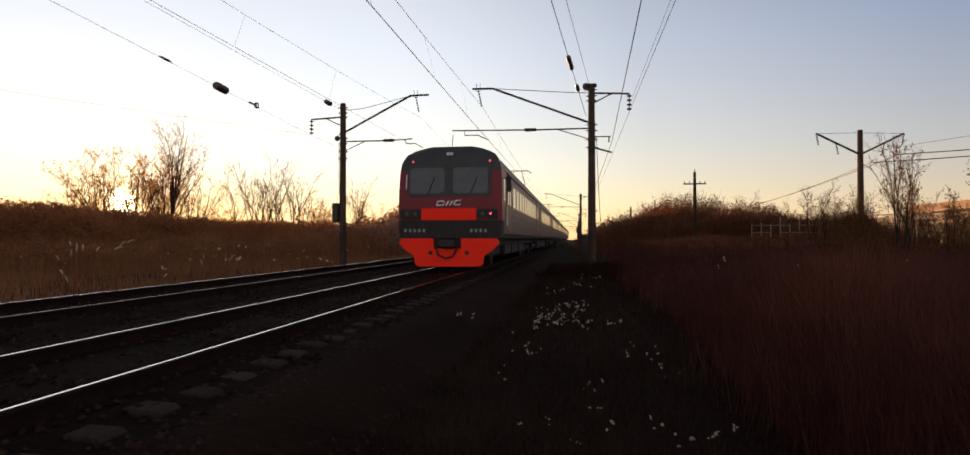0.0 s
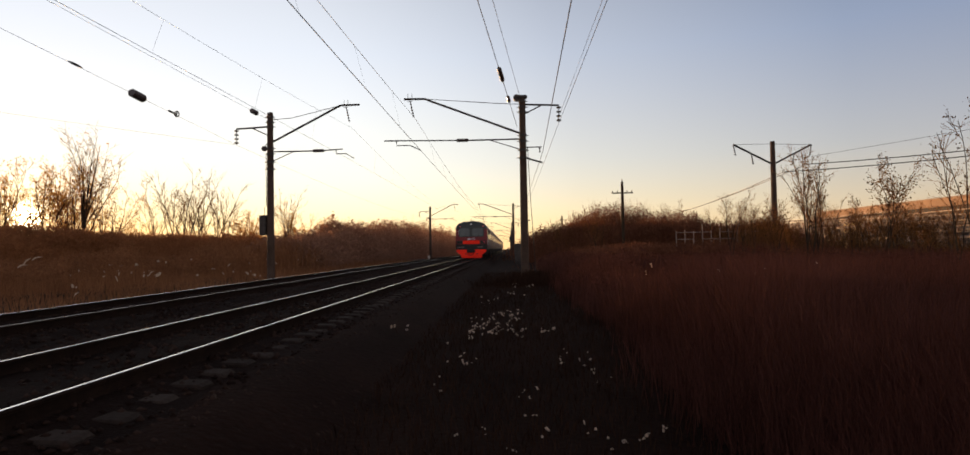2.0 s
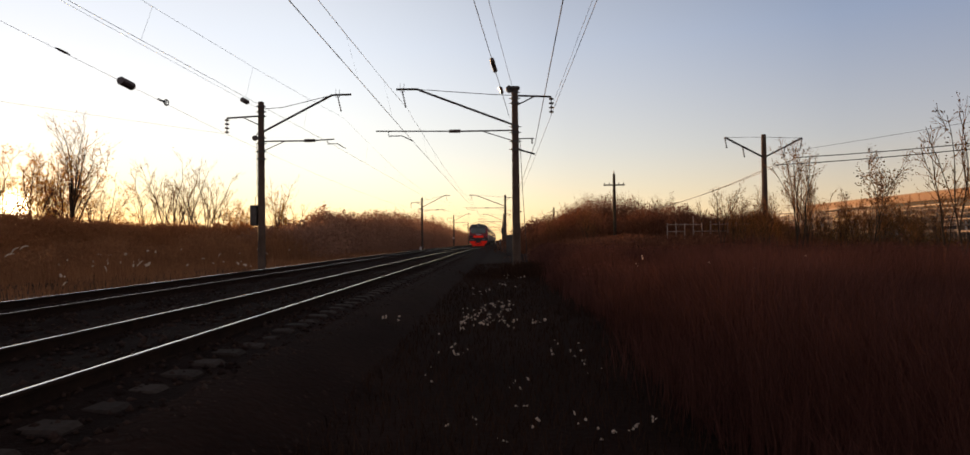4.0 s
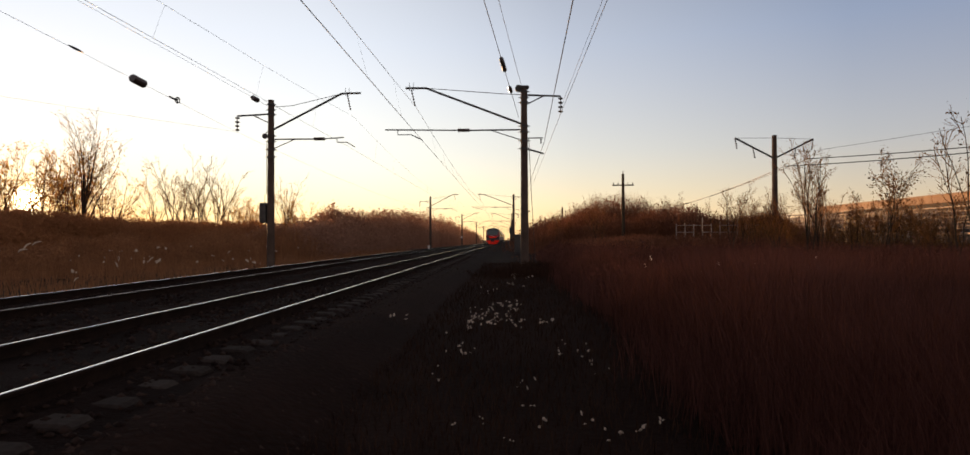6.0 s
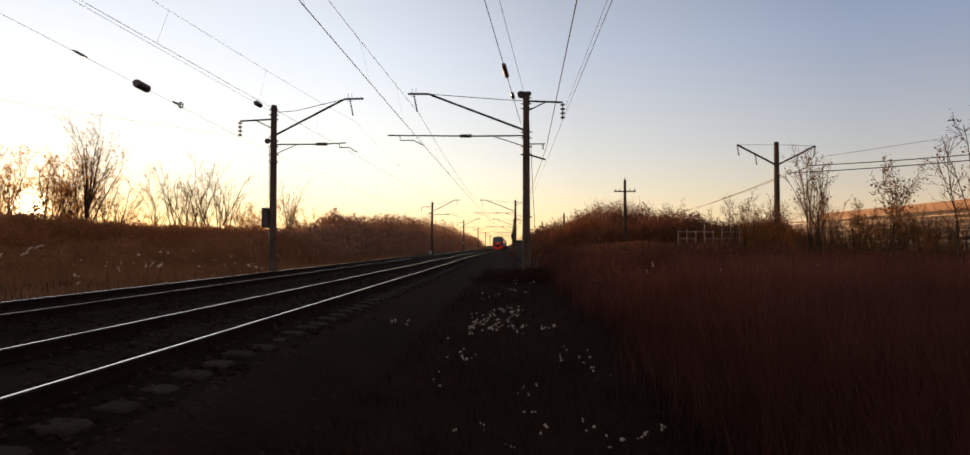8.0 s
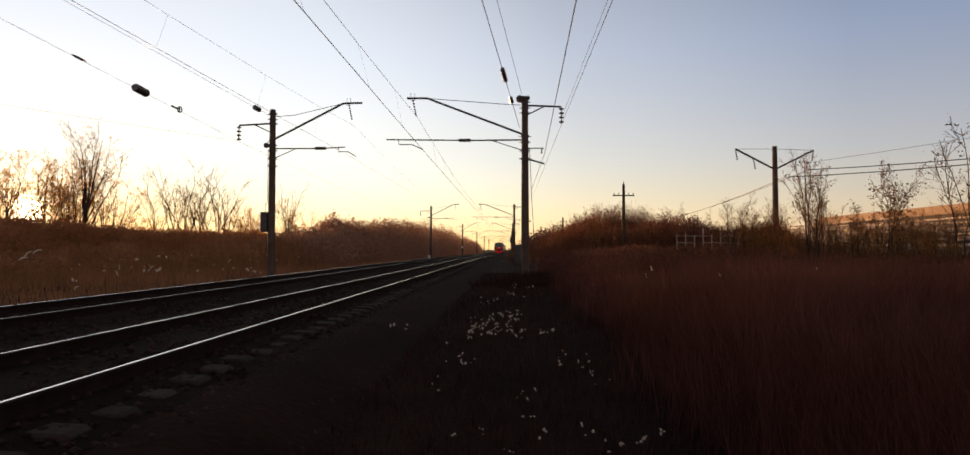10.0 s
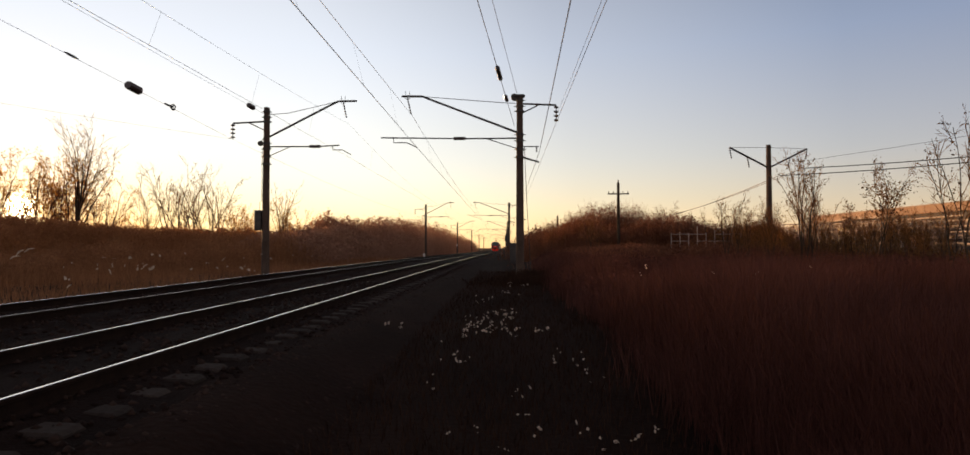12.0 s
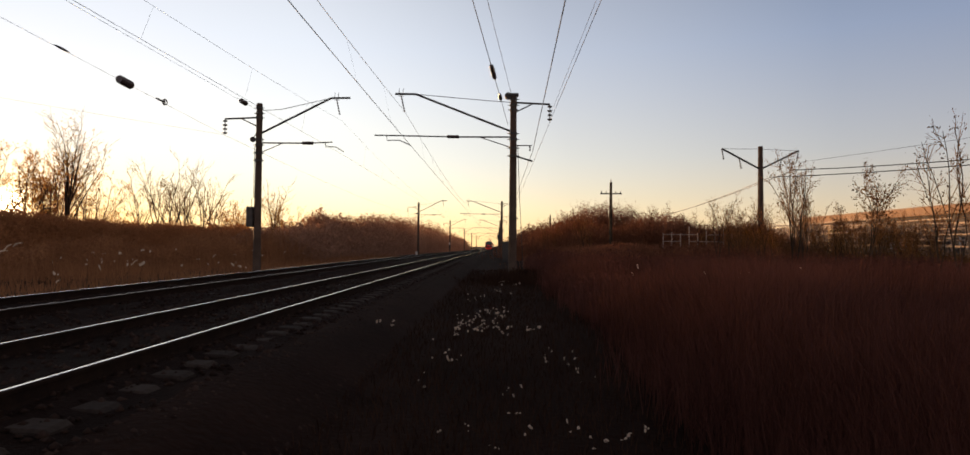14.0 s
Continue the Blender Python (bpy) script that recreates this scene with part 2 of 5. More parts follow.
# ---------------- mesh building ----------------
class Geo:
    """Collects vertices and faces of one part."""

    def __init__(self):
        self.v, self.f, self.m = [], [], []

    def add(self, verts, faces, mi=0):
        o = len(self.v)
        self.v.extend([tuple(p) for p in verts])
        self.f.extend([tuple(o + i for i in q) for q in faces])
        self.m.extend([mi] * len(faces))
        return self

    def box(self, x0, x1, y0, y1, z0, z1, bev=0.0, mi=0):
        """A box with chamfered vertical and upper edges."""
        if bev <= 0:
            vs = [(x, y, z) for z in (z0, z1) for x, y in ((x0, y0), (x1, y0), (x1, y1), (x0, y1))]
            return self.add(vs, [(3, 2, 1, 0), (4, 5, 6, 7), (0, 1, 5, 4), (1, 2, 6, 5), (2, 3, 7, 6), (3, 0, 4, 7)], mi)
        b = min(bev, abs(x1 - x0) * 0.45, abs(y1 - y0) * 0.45, abs(z1 - z0) * 0.45)

        def ring(z, i):
            return [(x0 + b + i, y0 + i, z), (x1 - b - i, y0 + i, z), (x1 - i, y0 + b + i, z), (x1 - i, y1 - b - i, z),
                    (x1 - b - i, y1 - i, z), (x0 + b + i, y1 - i, z), (x0 + i, y1 - b - i, z), (x0 + i, y0 + b + i, z)]
        vs = ring(z0, b * 0.7) + ring(z0 + b, 0) + ring(z1 - b, 0) + ring(z1, b * 0.7)
        fs = [tuple(range(7, -1, -1)), tuple(range(24, 32))]
        for r in range(3):
            for i in range(8):
                j = (i + 1) % 8
                fs.append((r * 8 + i, r * 8 + j, r * 8 + 8 + j, r * 8 + 8 + i))
        return self.add(vs, fs, mi)

    def tube(self, pts, rad, sides=6, cap=True, mi=0):
        """A tube along points; rad is one radius or one for each point."""
        pts = [Vector(p) for p in pts]
        n = len(pts)
        rs = rad if isinstance(rad, (list, tuple)) else [rad] * n
        vs, fs = [], []
        up = Vector((0.13, 0.21, 0.97))
        for i, p in enumerate(pts):
            d = (pts[min(i + 1, n - 1)] - pts[max(i - 1, 0)])
            d = d.normalized() if d.length > 1e-9 else Vector((0, 0, 1))
            a = d.cross(up)
            if a.length < 0.05:
                a = d.cross(Vector((1, 0.1, 0)))
            a.normalize()
            c = d.cross(a)
            for k in range(sides):
                t = 2 * math.pi * k / sides
                vs.append(p + (a * math.cos(t) + c * math.sin(t)) * rs[i])
        for i in range(n - 1):
            for k in range(sides):
                k2 = (k + 1) % sides
                fs.append((i * sides + k, i * sides + k2, (i + 1) * sides + k2, (i + 1) * sides + k))
        if cap:
            fs.append(tuple(range(sides - 1, -1, -1)))
            fs.append(tuple(range((n - 1) * sides, n * sides)))
        return self.add(vs, fs, mi)

    def prism(self, outline, y0, y1, mi=0):
        """An outline in x and z, drawn out along y."""
        n = len(outline)
        vs = [(x, y0, z) for x, z in outline] + [(x, y1, z) for x, z in outline]
        fs = [tuple(range(n)), tuple(range(2 * n - 1, n - 1, -1))]
        fs += [(i, i + n, (i + 1) % n + n, (i + 1) % n) for i in range(n)]
        return self.add(vs, fs, mi)

    def mesh(self, name, materials, smooth=False):
        me = bpy.data.meshes.new(name)
        me.from_pydata(self.v, [], self.f)
        for m in (materials if isinstance(materials, (list, tuple)) else [materials]):
            me.materials.append(m)
        if isinstance(materials, (list, tuple)) and len(materials) > 1:
            me.polygons.foreach_set("material_index", self.m)
        bm = bmesh.new()
        bm.from_mesh(me)
        bmesh.ops.recalc_face_normals(bm, faces=bm.faces)
        bm.to_mesh(me)
        bm.free()
        if smooth:
            me.polygons.foreach_set("use_smooth", [True] * len(me.polygons))
        return me


def raw_mesh(name, verts, faces, material):
    """A mesh from numpy arrays (all faces of one size)."""
    me = bpy.data.meshes.new(name)
    k = faces.shape[1]
    me.vertices.add(len(verts))
    me.vertices.foreach_set("co", np.asarray(verts, np.float32).ravel())
    me.loops.add(faces.size)
    me.loops.foreach_set("vertex_index", faces.astype(np.int32).ravel())
    me.polygons.add(len(faces))
    me.polygons.foreach_set("loop_start", np.arange(0, faces.size, k, dtype=np.int32))
    me.materials.append(material)
    me.update(calc_edges=True)
    me.validate()
    return me


def part(name, geo, material, parent, label="", smooth=False, m=None):
    ob = new(name, geo.mesh(name, material, smooth) if isinstance(geo, Geo) else geo)
    ob.parent = parent
    if m is not None:
        ob.matrix_basis = m
    if label:
        tagged(ob, label)
    return ob


def thing(name, label, category, group="", kind="", m=None):
    ob = new(name)
    ob.empty_display_size = 0.2
    if m is not None:
        ob.matrix_basis = m
    return tagged(ob, label, category, group, kind)


rng = np.random.default_rng(7)


def grade(y):
    """The line falls gently away beyond the first masts."""
    return -0.0032 * np.maximum(np.asarray(y, float) - 45, 0)


def lump(x, y, s, seed=0.0):
    """A cheap smooth unevenness between -1 and 1."""
    return (np.sin(x / s + 1.3 * np.sin(y / s * 0.7 + seed)) + np.sin(y / s * 0.9 + 1.7 * np.sin(x / s * 0.6 + seed * 2.1))) / 2


T1, T2 = -4.22, -8.29       # centre lines of the two tracks
PROFILE = ([-400, -60, -30, -14, -12.2, -10.6, -10.0, -2.35, -1.5, 3, 8, 30, 60, 400],
           [-2.5, -1.4, -1.0, -0.85, -0.75, -0.5, -0.24, -0.24, -0.62, -0.62, -0.75, -0.9, -0.9, -2.0])


def ground_z(x, y):
    x, y = np.asarray(x, float), np.asarray(y, float)
    base = np.interp(x, *PROFILE)
    off = np.clip(np.maximum(x + 1.3, -11.0 - x), 0, 1)
    return base + grade(y) + off * (0.05 * lump(x, y, 1.3) + 0.10 * lump(x, y, 6.0, 2.0))


# ---------------- ground ----------------
def build_ground():
    xs = np.unique(np.concatenate([np.linspace(-16, 10, 105), np.linspace(-70, 60, 66), -np.geomspace(70, 2600, 14), np.geomspace(60, 2600, 14)]))
    ys = np.unique(np.concatenate([np.linspace(-12, 40, 131), np.linspace(40, 200, 60), np.geomspace(200, 3000, 20), -np.geomspace(12, 1500, 12)]))
    gx, gy = np.meshgrid(xs, ys)
    gz = ground_z(gx, np.minimum(gy, 900))
    vs = np.stack([gx, gy, gz], -1).reshape(-1, 3)
    nx, ny = len(xs), len(ys)
    i = (np.arange(ny - 1)[:, None] * nx + np.arange(nx - 1)[None]).ravel()
    fs = np.stack([i, i + 1, i + nx + 1, i + nx], -1)
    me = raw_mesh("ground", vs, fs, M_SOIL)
    me.polygons.foreach_set("use_smooth", [True] * len(me.polygons))
    tagged(new("ground", me), "bare soil with short dead grass beside the railway, toned near black for shade", "ground", kind="structure")


def build_ballast():
    # the bed under both tracks, its shoulders sloping to the soil
    ys = np.concatenate([np.linspace(-14, 60, 75), np.linspace(62, 620, 90)])
    prof = [(-11.1, -0.72), (-10.15, -0.235), (-9.25, -0.165), (-7.05, -0.165), (-6.85, -0.24), (-6.2, -0.27), (-5.5, -0.24), (-5.35, -0.165), (-3.22, -0.165), (-3.1, -0.215), (-2.7, -0.26), (-2.35, -0.30), (-1.45, -0.68)]
    vs = np.array([(x, y, z + 0.015 + float(grade(y)) + 0.015 * math.sin(3 * x + 2.1 * y)) for y in ys for x, z in prof])
    n = len(prof)
    i = (np.arange(len(ys) - 1)[:, None] * n + np.arange(n - 1)[None]).ravel()
    fs = np.stack([i, i + 1, i + n + 1, i + n], -1)
    bed = tagged(new("ballast_bed", raw_mesh("ballast_bed", vs, fs, M_BALLAST)), "crushed stone ballast bed under the rails, toned dark for shade", "ballast", kind="structure")
    # loose stones on it
    n = 30000
    x = np.where(rng.random(n) < 0.3, rng.uniform(-2.7, -0.9, n), rng.uniform(-10.9, -1.3, n))
    y = -2 + 46 * rng.random(n) ** 1.5
    z = np.interp(x, [p[0] for p in prof], [p[1] for p in prof]) + grade(y) + 0.02
    s = rng.uniform(0.018, 0.05, n)
    octv = np.array([(1, 0, 0), (0, 1, 0), (-1, 0, 0), (0, -1, 0), (0, 0, 1), (0, 0, -1)], float)
    octf = np.array([(0, 1, 4), (1, 2, 4), (2, 3, 4), (3, 0, 4), (1, 0, 5), (2, 1, 5), (3, 2, 5), (0, 3, 5)])
    sh = octv[None] * rng.uniform(0.6, 1.35, (n, 6, 1)) * s[:, None, None]
    a = rng.uniform(0, 6.28, n)
    ca, sa = np.cos(a)[:, None], np.sin(a)[:, None]
    vx = sh[..., 0] * ca - sh[..., 1] * sa
    vy = sh[..., 0] * sa + sh[..., 1] * ca
    vs = np.stack([vx + x[:, None], vy + y[:, None], sh[..., 2] * 0.8 + z[:, None]], -1).reshape(-1, 3)
    fs = (octf[None] + 6 * np.arange(n)[:, None, None]).reshape(-1, 3)
    ob = tagged(new("gravel", raw_mesh("gravel", vs, fs, M_STONE)), "loose crushed stones on the ballast, toned dark for shade", "gravel", kind="stuff")
    return bed, ob


def rail_geo(x):
    prof = [(-0.075, -0.18), (0.075, -0.18), (0.075, -0.168), (0.02, -0.15), (0.011, -0.13), (0.011, -0.045), (0.036, -0.035),
            (0.036, -0.014), (0.015, -0.002), (0.006, 0.0), (-0.006, 0.0), (-0.015, -0.002), (-0.036, -0.014), (-0.036, -0.035), (-0.011, -0.045), (-0.011, -0.13), (-0.02, -0.15), (-0.075, -0.168)]
    ys = list(np.linspace(-15, 45, 13)) + list(np.linspace(50, 900, 110))
    n = len(prof)
    g = Geo()
    vs = [(x + px, y, pz + float(grade(y))) for y in ys for px, pz in prof]
    fs, top = [], []
    for r in range(len(ys) - 1):
        for k in range(n):
            q = (r * n + k, r * n + (k + 1) % n, (r + 1) * n + (k + 1) % n, (r + 1) * n + k)
            (top if k in (8, 9, 10) else fs).append(q)
    g.add(vs, fs, 0)
    o = len(g.v) - len(vs)
    g.f.extend([tuple(o + i for i in q) for q in top])
    g.m.extend([1] * len(top))
    return g


def sleeper_geo():
    """A concrete sleeper: long, waisted in the middle, with sloped top faces under the rails."""
    g = Geo()
    xs = [-1.35, -1.30, -1.0, -0.55, 0.55, 1.0, 1.30, 1.35]
    wt_, zt = [0.125, 0.14, 0.14, 0.115, 0.115, 0.14, 0.14, 0.125], [-0.215, -0.19, -0.18, -0.235, -0.235, -0.18, -0.19, -0.215]
    vs, fs = [], []
    for x, w, z in zip(xs, wt_, zt):
        vs += [(x, -w - 0.02, -0.42), (x, w + 0.02, -0.42), (x, w, z - 0.02), (x, w - 0.025, z), (x, -w + 0.025, z), (x, -w, z - 0.02)]
    for i in range(len(xs) - 1):
        for k in range(6):
            fs.append((i * 6 + k, i * 6 + (k + 1) % 6, i * 6 + 6 + (k + 1) % 6, i * 6 + 6 + k))
    fs += [tuple(range(6)), tuple(range(len(vs) - 1, len(vs) - 7, -1))]
    return g.add(vs, fs)


def build_track(tx, nearest):
    tr = thing("railway_track", "two polished steel rails on concrete sleepers in ballast toned dark for shade", "railway track", "tracks", "structure")
    for s in (-0.795, 0.795):
        dull = tx == T2 and s > 0
        part("rail", rail_geo(tx + s), [M_RAIL, M_RAILDULL if dull else M_RAILTOP], tr, "steel rail with a darker, rougher head" if dull else "steel rail with a bright worn head")
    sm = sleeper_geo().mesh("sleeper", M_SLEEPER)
    clip = Geo()
    for s in (-0.795, 0.795):
        for d in (-0.12, 0.12):
            clip.box(s + d - 0.05, s + d + 0.05, -0.05, 0.05, -0.19, -0.145, 0.015)
            clip.tube([(s + d, 0, -0.15), (s + d, 0, -0.10)], 0.014, 6)
    cm = clip.mesh("rail_clip", M_RAIL)
    y, i = -9.0, 0
    far = Geo()
    while y < 260:
        z = float(grade(y))
        if i < nearest:
            part("sleeper", sm, None, tr, m=pose(tx + random.uniform(-0.02, 0.02), y, z + random.uniform(-0.01, 0.01), 0, 0, random.uniform(-0.6, 0.6)))
            if i < 70:
                part("rail_clip", cm, None, tr, m=pose(tx, y, z))
        else:
            far.box(tx - 1.35, tx + 1.35, y - 0.13, y + 0.13, z - 0.4, z - 0.19)
        y += 0.545
        i += 1
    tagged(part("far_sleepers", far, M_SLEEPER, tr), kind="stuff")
    return tr


# ---------------- overhead line ----------------
def insulator_string(n, pitch=0.14, r=0.075):
    """A hanging string of bell-shaped discs, from its upper end down."""
    pts, rs = [], []
    for i in range(n):
        z = -i * pitch
        for dz, rr in ((0, 0.02), (0.25, 0.03), (0.36, r), (0.62, r * 0.9), (0.70, 0.03), (0.9, 0.02)):
            pts.append((0, 0, z - dz * pitch))
            rs.append(rr)
    return Geo().tube(pts, rs, 8)


def long_insulator(a, b, r=0.06, ribs=7):
    a, b = Vector(a), Vector(b)
    pts, rs = [], []
    for i in range(ribs * 2 + 1):
        pts.append(a.lerp(b, i / (ribs * 2)))
        rs.append(r * (1.0 if i % 2 else 0.78))
    return Geo().tube(pts, rs, 8)


POST_TOP = 8.75


def build_mast(side, x, y, wire_x, kind_label, anchor=False, box=False, group="catenary masts"):
    """A concrete catenary mast. side is +1 where its bracket reaches towards +x. The origin is at rail height."""
    z0 = float(grade(y))
    th = thing("catenary_mast", kind_label, "catenary mast", group, m=pose(x, y, z0))
    s = side
    reach = abs(wire_x - x)
    post = Geo().tube([(0, 0, -1.2), (0, 0, 2.5), (0, 0, 6), (0, 0, POST_TOP - 0.02), (0, 0, POST_TOP)], [0.215, 0.195, 0.175, 0.155, 0.13], 14)
    part("post", post, M_CONCRETE, th, "weathered tapered concrete post, darkened as a backlit silhouette", smooth=False)
    # inclined bracket tube with a level end
    knee, end, arm_end, ins, hang, kz, bz = (4.95, 6.05, 7.1, 3.07, 6.46, 8.74, 6.86) if s < 0 else (3.95, 5.0, 4.05, 2.7, 3.68, 9.05, 7.1)
    kx = s * knee
    b = Geo().tube([(s * 0.12, 0, bz), (kx - s * 0.15, 0, kz - 0.07), (kx, 0, kz), (kx + s * 0.2, 0, kz + 0.01), (s * end, 0, kz + 0.02)], 0.058, 8)
    part("bracket", b, M_STEEL, th, "inclined steel bracket tube")
    part("tie_rod", Geo().tube([(s * 0.1, 0, 8.35), (s * 1.2, 0, 8.42), (kx, 0, kz)], 0.018, 5), M_STEEL, th)
    # level arm with its insulator, strut and steady arm
    az = 6.57
    ic = s * ins
    part("level_arm", Geo().tube([(s * 0.1, 0, az), (ic - s * 0.2, 0, az - 0.01)], 0.042, 8), M_STEEL, th)
    part("level_arm_end", Geo().tube([(ic + s * 0.2, 0, az), (s * arm_end, 0, az + 0.06)], 0.036, 8), M_STEEL, th)
    part("arm_insulator", long_insulator((ic - s * 0.3, 0, az), (ic + s * 0.3, 0, az), 0.10), M_INSUL, th, "ribbed glazed insulator")
    part("strut", Geo().tube([(s * 0.1, 0, 6.03), (s * (1.75 if s < 0 else 1.35), 0, az)], 0.024, 6), M_STEEL, th)
    d1, d2 = (-0.68, -1.25) if s < 0 else (0.55, 1.0)
    part("steady_arm", Geo().tube([(s * hang, 0, az + 0.02), (s * hang, 0, az - 0.2), (s * (hang + d1), 0, az - 0.2), (s * (hang + d2), 0, az - 0.47)], 0.026, 6), M_STEEL, th)
    # messenger suspension
    hx = s * (5.75 if s < 0 else 4.25)
    part("suspension_insulator", insulator_string(6, 0.15, 0.05), M_INSUL, th, m=pose(hx, 0, kz - 0.05, 0, -12, 0))
    part("suspension_hook", Geo().tube([(hx - 0.1, 0, kz + 0.3), (hx - 0.1, 0, kz - 0.12), (hx + 0.1, 0, kz - 0.12), (hx + 0.1, 0, kz + 0.3)], 0.014, 5), M_STEEL, th)
    # field-side cross-arm with its insulator string
    fx, fz = (-s * 1.85, 8.3) if s < 0 else (-s * 1.9, 7.93)
    part("cross_arm", Geo().tube([(0, 0, fz + 0.04), (fx, 0, fz - 0.05)], 0.048, 6), M_STEEL, th)
    part("arm_brace", Geo().tube([(-s * 0.12, 0, fz - 0.45), (fx * 0.56, 0, fz)], 0.032, 6), M_STEEL, th)
    part("feeder_insulator", insulator_string(4, 0.22, 0.13), M_INSUL, th, "string of dark disc insulators", m=pose(fx, 0, fz - 0.06))
    if s < 0:
        part("lower_arm", Geo().tube([(0, 0, 6.14), (0.95, 0, 6.14)], 0.028, 6), M_STEEL, th)
        part("slant_arm", Geo().tube([(0.1, 0, 5.6), (0.98, 0, 5.34)], 0.045, 6), M_STEEL, th)
        part("small_insulator", insulator_string(2, 0.14, 0.05), M_INSUL, th, m=pose(0.85, 0, 6.12))
    else:
        part("pulley", Geo().tube([(-0.34, -0.05, 6.75), (-0.34, 0.05, 6.75)], 0.15, 12), M_STEEL, th)
        part("pulley_link", Geo().tube([(-0.14, 0, 7.1), (-0.30, 0, 6.85)], 0.025, 6), M_STEEL, th)
    for z in (8.5, 8.2, 7.95, 6.75, 6.45, 6.0, 5.6):
        r = 0.175 + (8.5 - z) * 0.008
        part("clamp", Geo().tube([(0, 0, z - 0.05), (0, 0, z + 0.05)], r + 0.02, 14), M_STEEL, th)
        for q in (-1, 1):
            part("clamp_bolt", Geo().tube([(q * r, 0, z), (q * (r + 0.11), 0, z)], 0.02, 6), M_STEEL, th)
    if anchor:
        part("post_cap", Geo().box(-0.32, 0.26, -0.16, 0.16, POST_TOP - 0.12, POST_TOP + 0.05, 0.05), M_STEEL, th)
        part("cap_roller", Geo().tube([(-0.28, -0.12, POST_TOP - 0.08), (-0.28, 0.12, POST_TOP - 0.08)], 0.17, 12), M_STEEL, th)
    if box:
        part("drive_box", Geo().box(-0.55, -0.2, -0.25, 0.25, 1.95, 3.0, 0.04), M_STEEL, th, "dark steel switch drive box")
        part("box_bracket", Geo().box(-0.62, 0.0, -0.06, 0.06, 2.98, 3.06, 0.01), M_STEEL, th)
        part("drive_rod", Geo().tube([(-0.34, 0, 3.0), (-0.34, 0, 3.5), (-0.24, 0, 3.55), (-0.24, 0, 6.4)], 0.018, 5), M_STEEL, th)
    return th


R_MAST = [(0.8, 31.2), (0.82, 104), (0.9, 176), (0.9, 248), (0.9, 322), (0.9, 395)]
L_MAST = [(-13.1, 33.4), (-13.8, 108), (-13.7, 180), (-13.3, 252), (-13.3, 326), (-13.3, 400)]


def build_masts():
    for i, (x, y) in enumerate(R_MAST):
        build_mast(-1, x, y, T1, "tall concrete catenary mast with a steel bracket over the track", anchor=i == 0)
    for i, (x, y) in enumerate(L_MAST):
        build_mast(1, x, y, T2, "tall concrete catenary mast with a steel bracket, beyond the second track", box=i == 0)


def wire(label, pts, r=0.014, group="overhead wires", name="overhead_wire"):
    ob = new(name, Geo().tube(pts, r, 5).mesh(name, M_WIRE))
    tagged(ob, label, "wire", group)
    return ob


def sagged(a, b, sag, n=10):
    a, b = Vector(a), Vector(b)
    return [a.lerp(b, i / n) - Vector((0, 0, sag * 4 * (i / n) * (1 - i / n))) for i in range(n + 1)]


